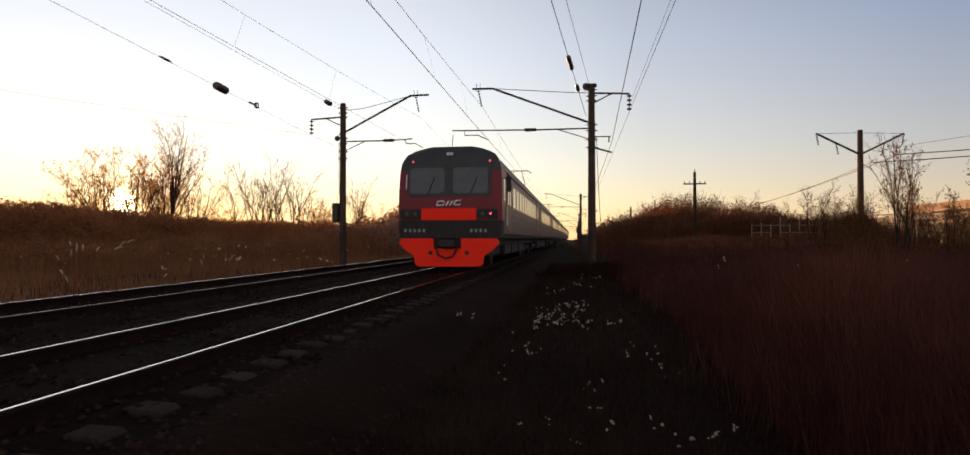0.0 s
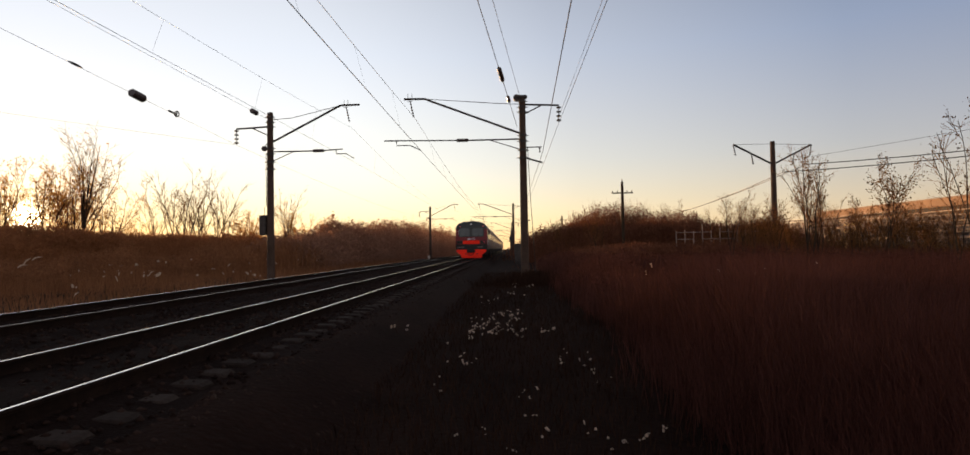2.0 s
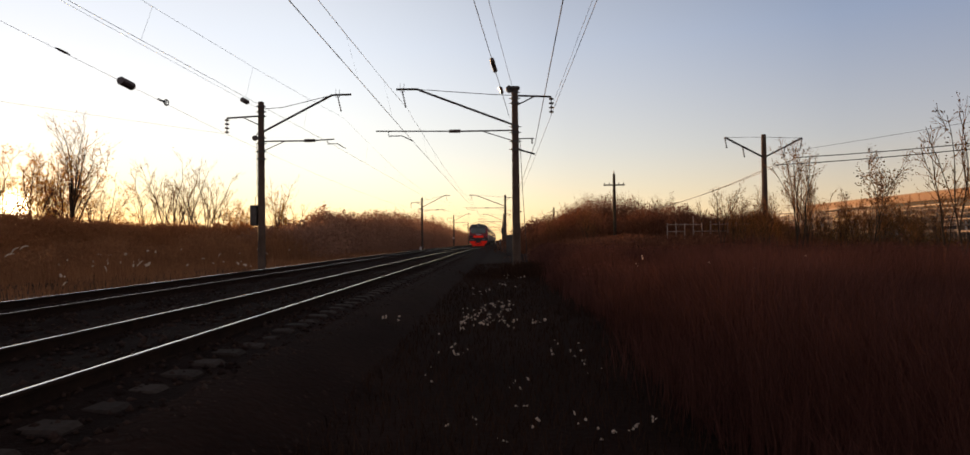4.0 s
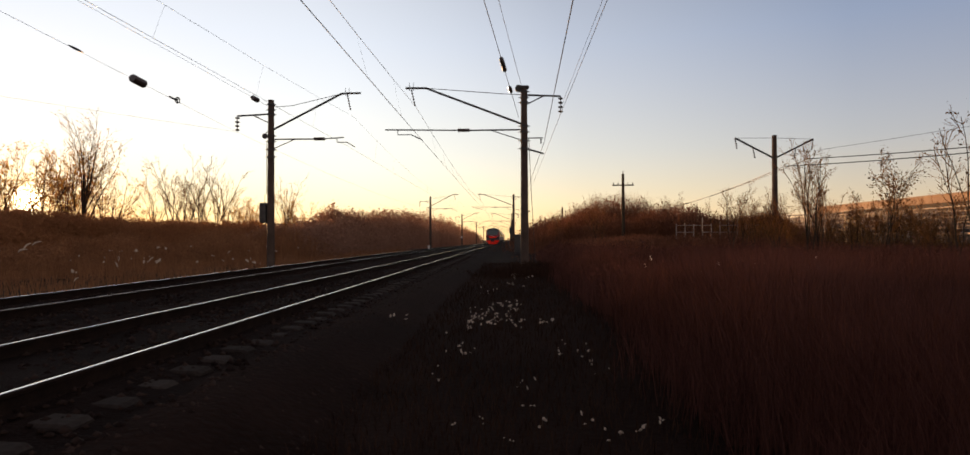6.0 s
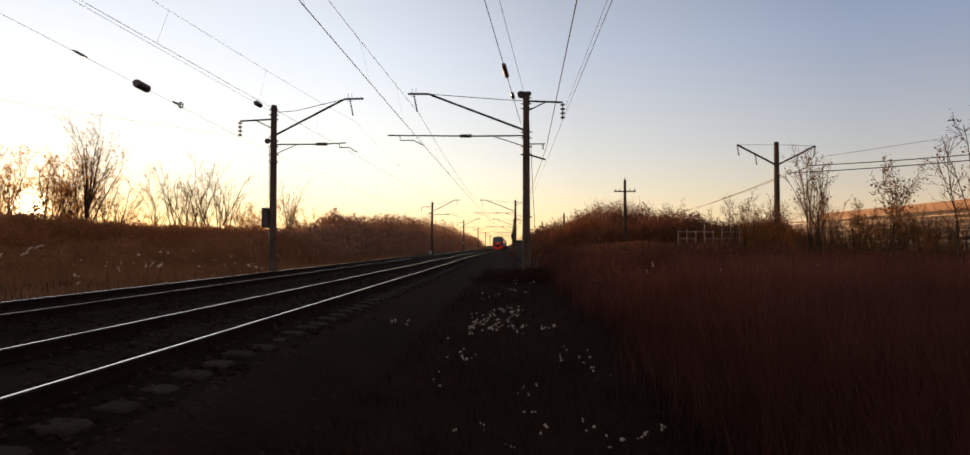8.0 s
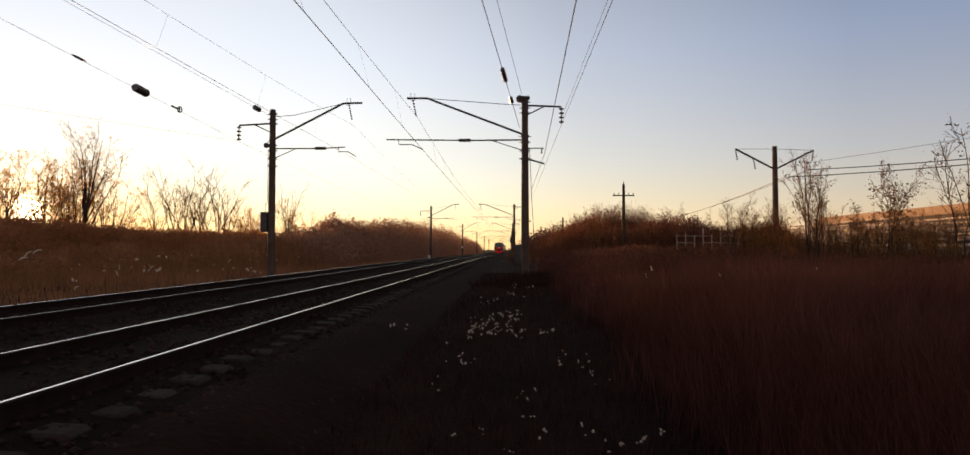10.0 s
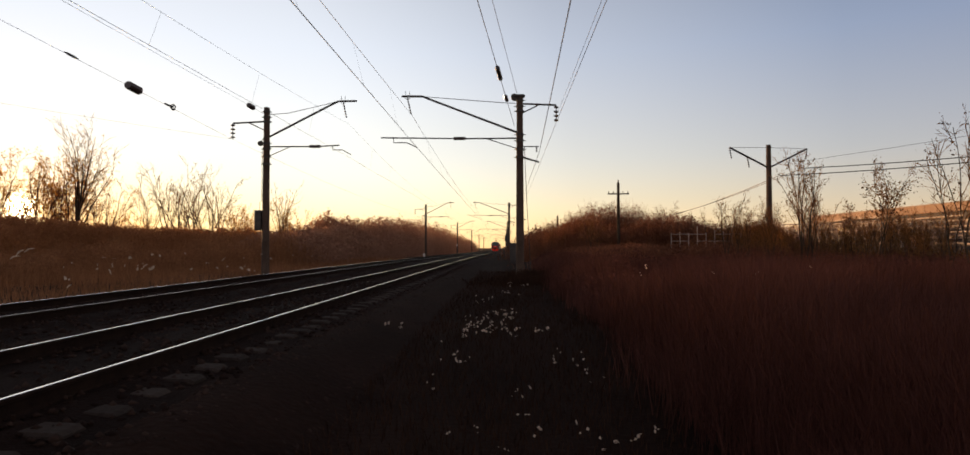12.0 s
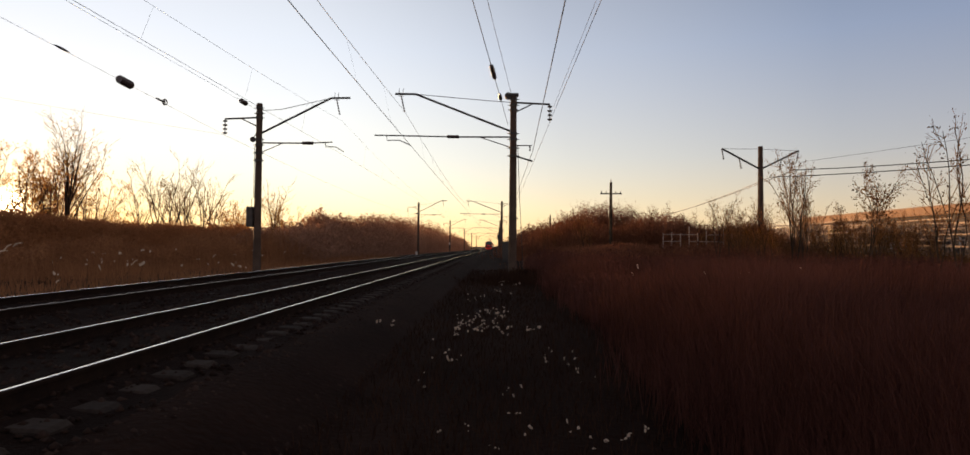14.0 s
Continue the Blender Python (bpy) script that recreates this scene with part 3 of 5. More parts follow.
def build_wires():
    for tx, masts, d in ((T1, R_MAST, -1), (T2, L_MAST, 1)):
        ys = [masts[0][1] - 74] + [m[1] for m in masts]
        con, mes, drops = [], [], []
        for k in range(len(ys) - 1):
            z1, z2 = float(grade(ys[k])), float(grade(ys[k + 1]))
            zig = 0.22 * (1 if k % 2 else -1)
            xo = -0.06 if d < 0 else -0.3
            a, b = (tx - zig * 0.6 + xo - (0.7 if d > 0 and k == 0 else 0), ys[k], 6.08 + z1), (tx + zig * 0.6 + xo, ys[k + 1], 6.08 + z2)
            con += sagged(a, b, 0.03, 8)[(1 if k else 0):]
            mx = tx - (0.5 if d < 0 else 0.25)
            ma, mb = (mx, ys[k], 7.8 + z1), (mx, ys[k + 1], 7.8 + z2)
            seg = sagged(ma, mb, 0.65 if d < 0 else 1.22, 12)
            mes += seg[(1 if k else 0):]
            if k < 3:
                for j in range(1, 12):
                    p = seg[j]
                    t = j / 12
                    drops.append((p, Vector(a).lerp(Vector(b), t)))
        wire("thin copper contact wire above the track", con, 0.012 if d < 0 else 0.007, name="contact_wire")
        wire("thin messenger wire hung from mast to mast", mes, 0.009 if d < 0 else 0.005, name="messenger_wire")
        for p, q in drops:
            ob = new("dropper", Geo().tube([p, q], 0.0025, 4).mesh("dropper", M_WIRE))
            tagged(ob, "thin dropper wire between messenger and contact wire", "wire", "droppers")
    # feeders on the field sides
    fr = [(m[0] + 1.85, m[1], 7.35 + float(grade(m[1]))) for m in R_MAST]
    pts = []
    for a, b in zip([(2.5, -43, 7.7)] + fr, fr):
        pts += sagged(a, b, 0.15, 10)
    wire("field-side feeder wire under the insulator strings", pts, 0.010)
    wire("thin wire running beside the feeder", [Vector(p) + Vector((-0.1, 0, 0.06)) for p in pts[:11]], 0.006)
    lr = [(m[0] + 1.0, m[1], 5.9 + float(grade(m[1]))) for m in R_MAST]
    pts = []
    for a, b in zip([(0.1, -43, 6.9)] + lr, lr):
        pts += sagged(a, b, 0.06, 8)
    wire("feeder wire on the short lower arms", pts, 0.014)
    fl = [(m[0] - 1.9, m[1], 6.98 + float(grade(m[1]))) for m in L_MAST]
    pts = sagged((-14.6, -42, 10.75), fl[0], 0.0, 10)
    for a, b in zip(fl, fl[1:]):
        pts += sagged(a, b, 0.5, 8)
    wire("feeder wire beyond the second track", pts, 0.007)
    # anchored wires that end on the posts
    x, y = R_MAST[0]
    a, b = (-3.02, -8, 9.40), (0.52, 31.0, 7.17)
    wire("anchored wire that ends on the mast below its top", [a, b], 0.013)
    wire("second anchored wire to the mast's top", [(-2.9, -10, 8.9), (x - 0.1, y, POST_TOP - 0.05)], 0.009)
    A, B = Vector(a), Vector(b)
    for t0, t1, r in ((0.782, 0.816, 0.095), (0.872, 0.888, 0.085)):
        tagged(new("tension_insulator", long_insulator(A.lerp(B, t0), A.lerp(B, t1), r).mesh("tension_insulator", M_INSUL)), "dark ribbed tension insulator in an anchored wire", "insulator", "tension insulators")
    x, y = L_MAST[0]
    a, b = Vector((-13.4, -20, 8.6)), Vector((x + 0.02, y - 0.2, 8.3))
    wire("anchored wire ending on the mast beyond the second track", [a, b], 0.007)
    tagged(new("tension_insulator", long_insulator(a.lerp(b, 0.957), a.lerp(b, 0.969), 0.14, 5).mesh("tension_insulator", M_INSUL)), "dark ribbed tension insulator in an anchored wire", "insulator", "tension insulators")
    # the heavy insulator in the feeder short of the mast
    tagged(new("strain_insulator", long_insulator((-14.92, 23.75, 7.47), (-14.94, 24.6, 7.43), 0.18, 6).mesh("strain_insulator", M_INSUL)), "large ribbed strain insulator in the feeder wire", "insulator")
    tagged(new("wire_clamp", Geo().tube([(-14.9, 20.2, 7.65), (-14.9, 20.4, 7.64), (-14.9, 20.7, 7.625), (-14.9, 20.9, 7.615)], [0.02, 0.045, 0.045, 0.02], 6).mesh("wire_clamp", M_STEEL)), "thin sleeve clamp on the feeder wire", "clamp")
    ring = Geo().tube([(-14.97 + 0.07 * math.cos(t), 27.2 + 0.06 * math.cos(t), 7.36 + 0.13 * math.sin(t)) for t in [k * math.pi / 6 for k in range(13)]], 0.028, 6)
    ring.tube([(-14.97, 27.2, 7.22), (-14.97, 27.2, 7.50)], 0.022, 5).tube([(-14.95, 26.5, 7.36), (-14.97, 27.2, 7.36)], 0.04, 6)
    tagged(new("arcing_ring", ring.mesh("arcing_ring", M_STEEL)), "small steel ring at the feeder's end fitting", "ring")
    wire("thin wire leading off over the field", sagged((x - 1.9, y, 7.0), (-46, -4, 9.2), 0.4), 0.006)
    wire("guy wire beside the mast", [(R_MAST[0][0] + 0.24, R_MAST[0][1] + 0.2, 6.2), (R_MAST[0][0] + 0.36, R_MAST[0][1] + 0.25, 3.3), (R_MAST[0][0] + 0.58, R_MAST[0][1] + 0.3, -0.6)], 0.016, "guy wires", "guy_wire")


# ---------------- the train ----------------
def outline(hw=1.74, inset=0.0, top=4.27):
    """Half-round-shouldered cross-section of the body, counter-clockwise from the lower left, in x and z."""
    h = hw - inset
    right = [(h - 0.06, 1.05), (h, 1.35), (h, 2.4), (h - 0.03, 3.3), (h - 0.09, 3.65), (h - 0.25, 3.92), (h - 0.55, 4.09), (h - 1.05, top - 0.06)]
    return right + [(-x, z) for x, z in reversed(right)]


def carriage_body(length, y0):
    g = Geo()
    ol = outline()
    n = len(ol)
    g.add([(x, y0, z) for x, z in ol] + [(x, y0 + length, z) for x, z in ol],
          [tuple(range(n)), tuple(range(2 * n - 1, n - 1, -1))])
    for i in range(n):
        j = (i + 1) % n
        z = (ol[i][1] + ol[j][1]) / 2
        mi = 2 if z > 3.55 and i != n - 1 else (1 if z < 1.3 or i == n - 1 else 0)
        g.f.append((i, i + n, j + n, j))
        g.m.append(mi)
    return g


def side_panel(side, ya, yb, za, zb, out, geo, mi=0, bev=0.02):
    """A panel proud of the body side."""
    xa = side * 1.70
    xb = side * (1.74 + out)
    geo.box(min(xa, xb), max(xa, xb), ya, yb, za, zb, bev, mi)


def window_part(parent, side, ya, yb, za, zb):
    w = part("window", Geo(), M_BLACK, parent)
    g = Geo()
    side_panel(side, ya, yb, za, zb, 0.012, g, 0, 0.03)
    w.data = g.mesh("window", M_FRAME)
    gg = Geo()
    side_panel(side, ya + 0.05, yb - 0.05, za + 0.05, zb - 0.05, 0.018, gg, 0, 0.03)
    part("pane", gg, M_GLASS, w)
    return w


def build_carriage(train, y0, length, cab):
    cb = part("carriage", carriage_body(length, y0 + (0.5 if cab else 0)), [M_SIDE, M_GREY, M_ROOF], train, "light grey carriage tinted brown for sunset glow, with a dark roof")
    a = y0 + (0.9 if cab else 0.6)
    e = y0 + length - 0.6
    for s in (-1, 1):
        # bands and rain strips along the side
        g = Geo()
        side_panel(s, y0 + 0.6, y0 + length, 1.18, 1.98, 0.008, g)
        part("lower_band", g, M_SKIRT, cb, "dark brownish band along the lower side")
        g = Geo()
        for z in (1.75, 2.02, 3.42):
            side_panel(s, y0 + 0.7, y0 + length, z, z + 0.035, 0.014, g, 0, 0.01)
        part("moulding", g, M_SIDE, cb)
        # doors
        for yd in ((a + 1.0 if cab else a + 0.8), e - 2.2, ):
            g = Geo()
            side_panel(s, yd - 0.08, yd + 1.38, 1.25, 3.32, 0.015, g)
            d = part("door", g, M_RED, cb, "double passenger door in a dark frame")
            for q in (0, 0.66):
                g = Geo()
                side_panel(s, yd + q + 0.02, yd + q + 0.62, 1.3, 3.25, 0.03, g)
                part("door_leaf", g, M_SIDE, d)
                g = Geo()
                side_panel(s, yd + q + 0.12, yd + q + 0.52, 2.25, 3.05, 0.036, g)
                part("door_pane", g, M_GLASS, d)
        # windows
        y = (a + 3.2) if cab else a + 2.8
        while y + 1.1 < e - 2.6:
            window_part(cb, s, y, y + 1.05, 2.2, 3.12)
            y += 1.42
        if cab:
            g = Geo()
            side_panel(s, y0 + 0.72, y0 + 1.80, 1.2, 3.5, 0.006, g)
            part("cab_side", g, M_RED, cb, "dark red cab side panel")
            g = Geo()
            for q in (1.50, 1.66):
                g.tube([(s * 1.80, y0 + q, 1.5), (s * 1.80, y0 + q, 2.2)], 0.016, 5)
            tagged(part("grab_rail", g, M_WHITE, cb, "pale grab rails by the cab"), kind="")
            window_part(cb, s, y0 + 0.75, y0 + 1.35, 2.3, 3.2)
    # underframe, bogies and boxes
    part("underframe", Geo().box(-1.35, 1.35, y0 + 0.8, y0 + length - 0.4, 0.78, 1.08, 0.03), M_UNDER, cb)
    for k, (ya, yb) in enumerate(((5.2, 7.6), (8.2, 11.0), (11.6, 14.6))):
        part("equipment_box", Geo().box(-1.3, 1.3, y0 + ya, y0 + yb, 0.38, 0.85, 0.05), M_UNDER, cb)
    for yb in (3.0, length - 3.0):
        bg = Geo()
        for s in (-1, 1):
            bg.box(s * 1.05 - 0.09, s * 1.05 + 0.09, y0 + yb - 1.7, y0 + yb + 1.7, 0.42, 0.68, 0.05)
        bg.box(-1.1, 1.1, y0 + yb - 0.3, y0 + yb + 0.3, 0.45, 0.8, 0.04)
        bo = part("bogie", bg, M_UNDER, cb)
        for q in (-1.25, 1.25):
            for s in (-1, 1):
                part("wheel", Geo().tube([(s * 0.72, y0 + yb + q, 0.475), (s * 0.76, y0 + yb + q, 0.475), (s * 0.86, y0 + yb + q, 0.475)], [0.50, 0.475, 0.475], 20), M_UNDER, bo)
    # roof gear
    for yv in np.arange(3.0, length - 2, 2.6):
        part("roof_vent", Geo().box(-0.28, 0.28, y0 + yv, y0 + yv + 0.7, 4.2, 4.42, 0.06), M_ROOF, cb)
    part("gangway", Geo().box(-0.75, 0.75, y0 + length, y0 + length + 0.62, 1.2, 3.4, 0.05), M_BLACK, cb)
    return cb


def build_pantograph(cb, y):
    g = Geo()
    for x in (-0.6, 0.6):
        g.tube([(x, y, 4.3), (x, y, 4.55)], 0.05, 6)
        g.tube([(x, y - 0.9, 4.5), (x * 0.7, y + 0.8, 5.2), (x * 0.5, y - 0.4, 6.0)], 0.03, 6)
    g.tube([(-1.0, y - 0.4, 5.85), (-0.75, y - 0.4, 6.02), (0.75, y - 0.4, 6.02), (1.0, y - 0.4, 5.85)], 0.035, 6)
    part("pantograph", g, M_STEEL, cb, "raised steel pantograph")


def face_y(z):
    """How far the cab front leans back at height z."""
    return 0.0 if z < 2.1 else 0.20 * ((z - 2.1) / 2.17) ** 1.4


def build_cab_face(cb):
    """The rear cab: a slightly leaning, rounded front in dark grey and red with two windscreens."""
    # skin in strips so that colours follow the height
    ol = outline(1.79, 0.0, 4.30)
    half = ol[:len(ol) // 2]
    rows = [1.05, 1.35, 1.65, 2.1, 2.5, 3.0, 3.35, 3.62, 3.8, 3.93, 4.05, 4.13, 4.2, 4.235]

    def hw(z):
        return float(np.interp(z, [p[1] for p in half], [p[0] for p in half]))
    cols = [-1, -0.93, -0.75, -0.4, 0, 0.4, 0.75, 0.93, 1]
    g = Geo()
    vs, fs, ms = [], [], []
    for z in rows:
        for c in cols:
            back = 0.15 * abs(c) ** 6 + (0.5 if z > 4.2 else 0.28 * max(0, (z - 3.6) / 0.6) ** 2)
            vs.append((c * hw(z), face_y(z) + back, z))
    nc = len(cols)
    for r in range(len(rows) - 1):
        zc = (rows[r] + rows[r + 1]) / 2
        mi = 2 if zc < 1.65 else (1 if zc > 3.45 else 0)
        for c in range(nc - 1):
            fs.append((r * nc + c, r * nc + c + 1, (r + 1) * nc + c + 1, (r + 1) * nc + c))
            ms.append(mi)
    k = len(vs)
    # returns along the sides to the body
    for r, z in enumerate(rows):
        vs += [(-hw(z), 0.75, z), (hw(z), 0.75, z)]
    for r in range(len(rows) - 1):
        zc = (rows[r] + rows[r + 1]) / 2
        mi = 2 if zc < 1.65 else (1 if zc > 3.6 else 0)
        fs.append((r * nc, (r + 1) * nc, k + 2 * r + 2, k + 2 * r))
        fs.append((r * nc + nc - 1, k + 2 * r + 1, k + 2 * r + 3, (r + 1) * nc + nc - 1))
        ms += [mi, mi]
    last = len(rows) - 1
    fs.append(tuple(last * nc + c for c in range(nc)) + (k + 2 * last + 1, k + 2 * last))
    ms.append(1)
    for q, mi in zip(fs, ms):
        g.f.append(q)
        g.m.append(mi)
    g.v = vs
    face = part("cab_front", g, [M_RED, M_GREY, M_UNDER], cb, "dark red and grey cab front", smooth=False)

    def slab(name, x0, x1, z0, z1, material, proud=0.02, label="", bev=0.03):
        gg = Geo()
        b = bev
        pts = [(x0 + b, z0), (x1 - b, z0), (x1, z0 + b), (x1, z1 - b), (x1 - b, z1), (x0 + b, z1), (x0, z1 - b), (x0, z0 + b)]
        n = len(pts)
        fr = [(x, face_y(z) - proud, z) for x, z in pts]
        bk = [(x, face_y(z) + 0.06, z) for x, z in pts]
        gg.add(fr + bk, [tuple(range(n))] + [(i, i + n, (i + 1) % n + n, (i + 1) % n) for i in range(n)])
        return part(name, gg, material, face, label)
    slab("screen_surround", -1.42, 1.42, 2.46, 3.62, M_GREY, 0.010, "dark grey surround of the windscreens", 0.1)
    for x0, x1 in ((-1.36, -0.16), (0.12, 1.32)):
        slab("windscreen", x0, x1, 2.56, 3.44, M_SCREEN, 0.022, "dark windscreen glass", 0.1)
    for x in (-0.75, 0.7):
        part("wiper", Geo().tube([(x, face_y(2.6) - 0.05, 2.52), (x + 0.25, face_y(3.1) - 0.05, 3.1)], 0.012, 5), M_BLACK, face)
    slab("signal_band", -0.95, 0.93, 1.66, 2.06, M_ORANGE, 0.026, "bright orange-red band")
    for x0, x1 in ((-1.68, -0.97), (0.95, 1.66)):
        slab("lamp_housing", x0, x1, 1.70, 2.03, M_BLACK, 0.03, "black headlamp housing", 0.06)
    for x in (-1.45, -1.15, 1.15, 1.42):
        part("headlight", Geo().tube([(x, -0.055, 1.87), (x, 0.02, 1.87)], [0.07, 0.085], 14), M_GLASS, face)
    part("tail_lamp", Geo().tube([(1.42, -0.07, 1.87), (1.42, -0.04, 1.87)], [0.035, 0.045], 10), M_TAIL, face, "glowing red tail lamp")
    for x in (-1.28, 1.37):
        y = face_y(3.68)
        part("marker_lamp", Geo().tube([(x, y - 0.03, 3.66), (x, y + 0.06, 3.66)], [0.035, 0.045], 10), M_MARKER, face, "small red marker lamp")
    part("number_lamp", Geo().box(-0.12, 0.10, face_y(3.9) - 0.02, face_y(3.9) + 0.2, 3.86, 3.96, 0.02), M_WHITE, face)
    part("roof_aerial", Geo().tube([(0.0, 0.5, 4.2), (0.04, 0.5, 4.62)], 0.015, 5), M_STEEL, face)
    # emblem drawn as plain slanted shapes: a loop, two bars, a loop
    zb = 2.05
    strokes = [[(-0.41, 0.10), (-0.38, 0.24), (-0.20, 0.25), (-0.15, 0.20), (-0.17, 0.12), (-0.41, 0.10)],
               [(-0.10, 0.10), (0.00, 0.25)], [(0.03, 0.10), (0.13, 0.25)],
               [(0.20, 0.12), (0.18, 0.18), (0.24, 0.26), (0.42, 0.28), (0.38, 0.12), (0.20, 0.12)]]
    for st in strokes:
        part("emblem_stroke", Geo().tube([(x, face_y(zb + z) - 0.03, zb + z) for x, z in st], 0.03, 6), M_WHITE, face, "white emblem stroke")
    for x0, n in ((-1.55, 5), (0.72, 4)):
        for i in range(n):
            part("lettering_bar", Geo().box(x0 + i * 0.16, x0 + i * 0.16 + 0.085, -0.012, 0.02, 1.25, 1.36, 0.01), M_LETTER, face, "small white lettering bar")
    # plough with its cut-out, coupler and hoses
    pl = Geo()
    pts = [(-1.62, 1.04), (-1.72, 0.88), (-1.45, 0.62), (-1.20, 0.46), (-1.15, 0.16), (-1.02, 0.10), (1.02, 0.10), (1.15, 0.16), (1.20, 0.46), (1.45, 0.62),
           (1.72, 0.88), (1.62, 1.04), (0.42, 1.04), (0.42, 0.70), (-0.52, 0.70), (-0.52, 1.04)]
    pl.prism(pts, -0.06, 0.06)
    part("plough", pl, M_ORANGE, face, "bright orange-red obstacle deflector")
    part("buffer_beam", Geo().box(-1.65, 1.65, 0.08, 0.7, 0.72, 1.12, 0.04), M_UNDER, face)
    part("coupler", Geo().box(-0.16, 0.14, -0.32, 0.3, 0.74, 0.98, 0.05).box(-0.26, 0.24, -0.40, -0.22, 0.72, 1.0, 0.06), M_BLACK, face, "black coupler head")
    for x in (-0.62, 0.62):
        part("tow_hole", Geo().tube([(x, -0.075, 0.56), (x, -0.05, 0.56)], 0.07, 12), M_BLACK, face)
    part("brake_hose", Geo().tube([(-0.45, -0.1, 0.8), (-0.35, -0.14, 0.5), (-0.1, -0.14, 0.38), (0.15, -0.14, 0.45), (0.3, -0.1, 0.72)], 0.03, 6), M_BLACK, face)
    for s in (-1, 1):
        if s < 0:
            part("handrail", Geo().tube([(-1.47, 0.0, 2.72), (-1.47, -0.04, 2.78), (-1.46, 0.0, 3.16), (-1.46, 0.06, 3.2)], 0.018, 5), M_WHITE, face)
            continue
        mr = Geo().tube([(s * 1.74, 0.6, 3.1), (s * 1.98, 0.5, 3.1)], 0.02, 5)
        mr.box(s * 1.98 - 0.08, s * 1.98 + 0.08, 0.42, 0.52, 2.62, 3.14, 0.03)
        part("mirror", mr, M_BLACK, face, "black rear-view mirror")


CAR, GAP, CARS = 21.6, 0.6, 9


def build_train():
    train = thing("commuter_train", "long dark red and grey electric commuter train seen from its tail", "train")
    for i in range(CARS):
        cb = build_carriage(train, i * (CAR + GAP), CAR, i == 0)
        if i == 0:
            build_cab_face(cb)
        if i in (1, 3, 5, 7):
            build_pantograph(cb, i * (CAR + GAP) + 3.0)
    return train


# ---------------- plants ----------------
def blades(x, y, z, h, w, lean, name, material, bend=0.35, tip=0.12):
    """Upright blades, each a bent strip of two quads; x, y, z, h are arrays."""
    n = len(x)
    a = rng.uniform(0, 2 * np.pi, n)
    d = rng.uniform(0, 2 * np.pi, n)
    ln = lean * h * rng.uniform(0.2, 1.0, n)
    dx, dy = np.cos(d) * ln, np.sin(d) * ln
    wx, wy = np.cos(a) * w / 2, np.sin(a) * w / 2
    vs = np.zeros((n, 6, 3))
    for k, (f, ww) in enumerate(((0, 1.0), (0.55, 0.8), (1.0, tip))):
        px, py = x + dx * f ** 2, y + dy * f ** 2
        pz = z + h * f
        vs[:, 2 * k] = np.stack([px - wx * ww, py - wy * ww, pz], -1)
        vs[:, 2 * k + 1] = np.stack([px + wx * ww, py + wy * ww, pz], -1)
    q = np.array([(0, 1, 3, 2), (2, 3, 5, 4)])
    fs = (q[None] + 6 * np.arange(n)[:, None, None]).reshape(-1, 4)
    return raw_mesh(name, vs.reshape(-1, 3), fs, material)


def leaf_cloud(c, size, name, material):
    """Small pointed leaves, one four-sided blade each, at random attitudes."""
    n = len(c)
    u = rng.normal(size=(n, 3))
    u /= np.linalg.norm(u, axis=1, keepdims=True)
    v = np.cross(u, rng.normal(size=(n, 3)))
    v /= np.linalg.norm(v, axis=1, keepdims=True)
    s = (size * rng.uniform(0.6, 1.4, n))[:, None]
    vs = np.stack([c - u * s, c + v * s * 0.45, c + u * s, c - v * s * 0.45], 1).reshape(-1, 3)
    fs = np.arange(4 * n).reshape(-1, 4)
    return raw_mesh(name, vs, fs, material)


def turned(d, rd, lo, hi):
    """A direction that leaves d by an angle between lo and hi degrees."""
    d = d.normalized()
    a = d.orthogonal().normalized()
    a.rotate(Matrix.Rotation(rd.uniform(0, 2 * math.pi), 3, d))
    t = radians(rd.uniform(lo, hi))
    return d * math.cos(t) + a * math.sin(t)


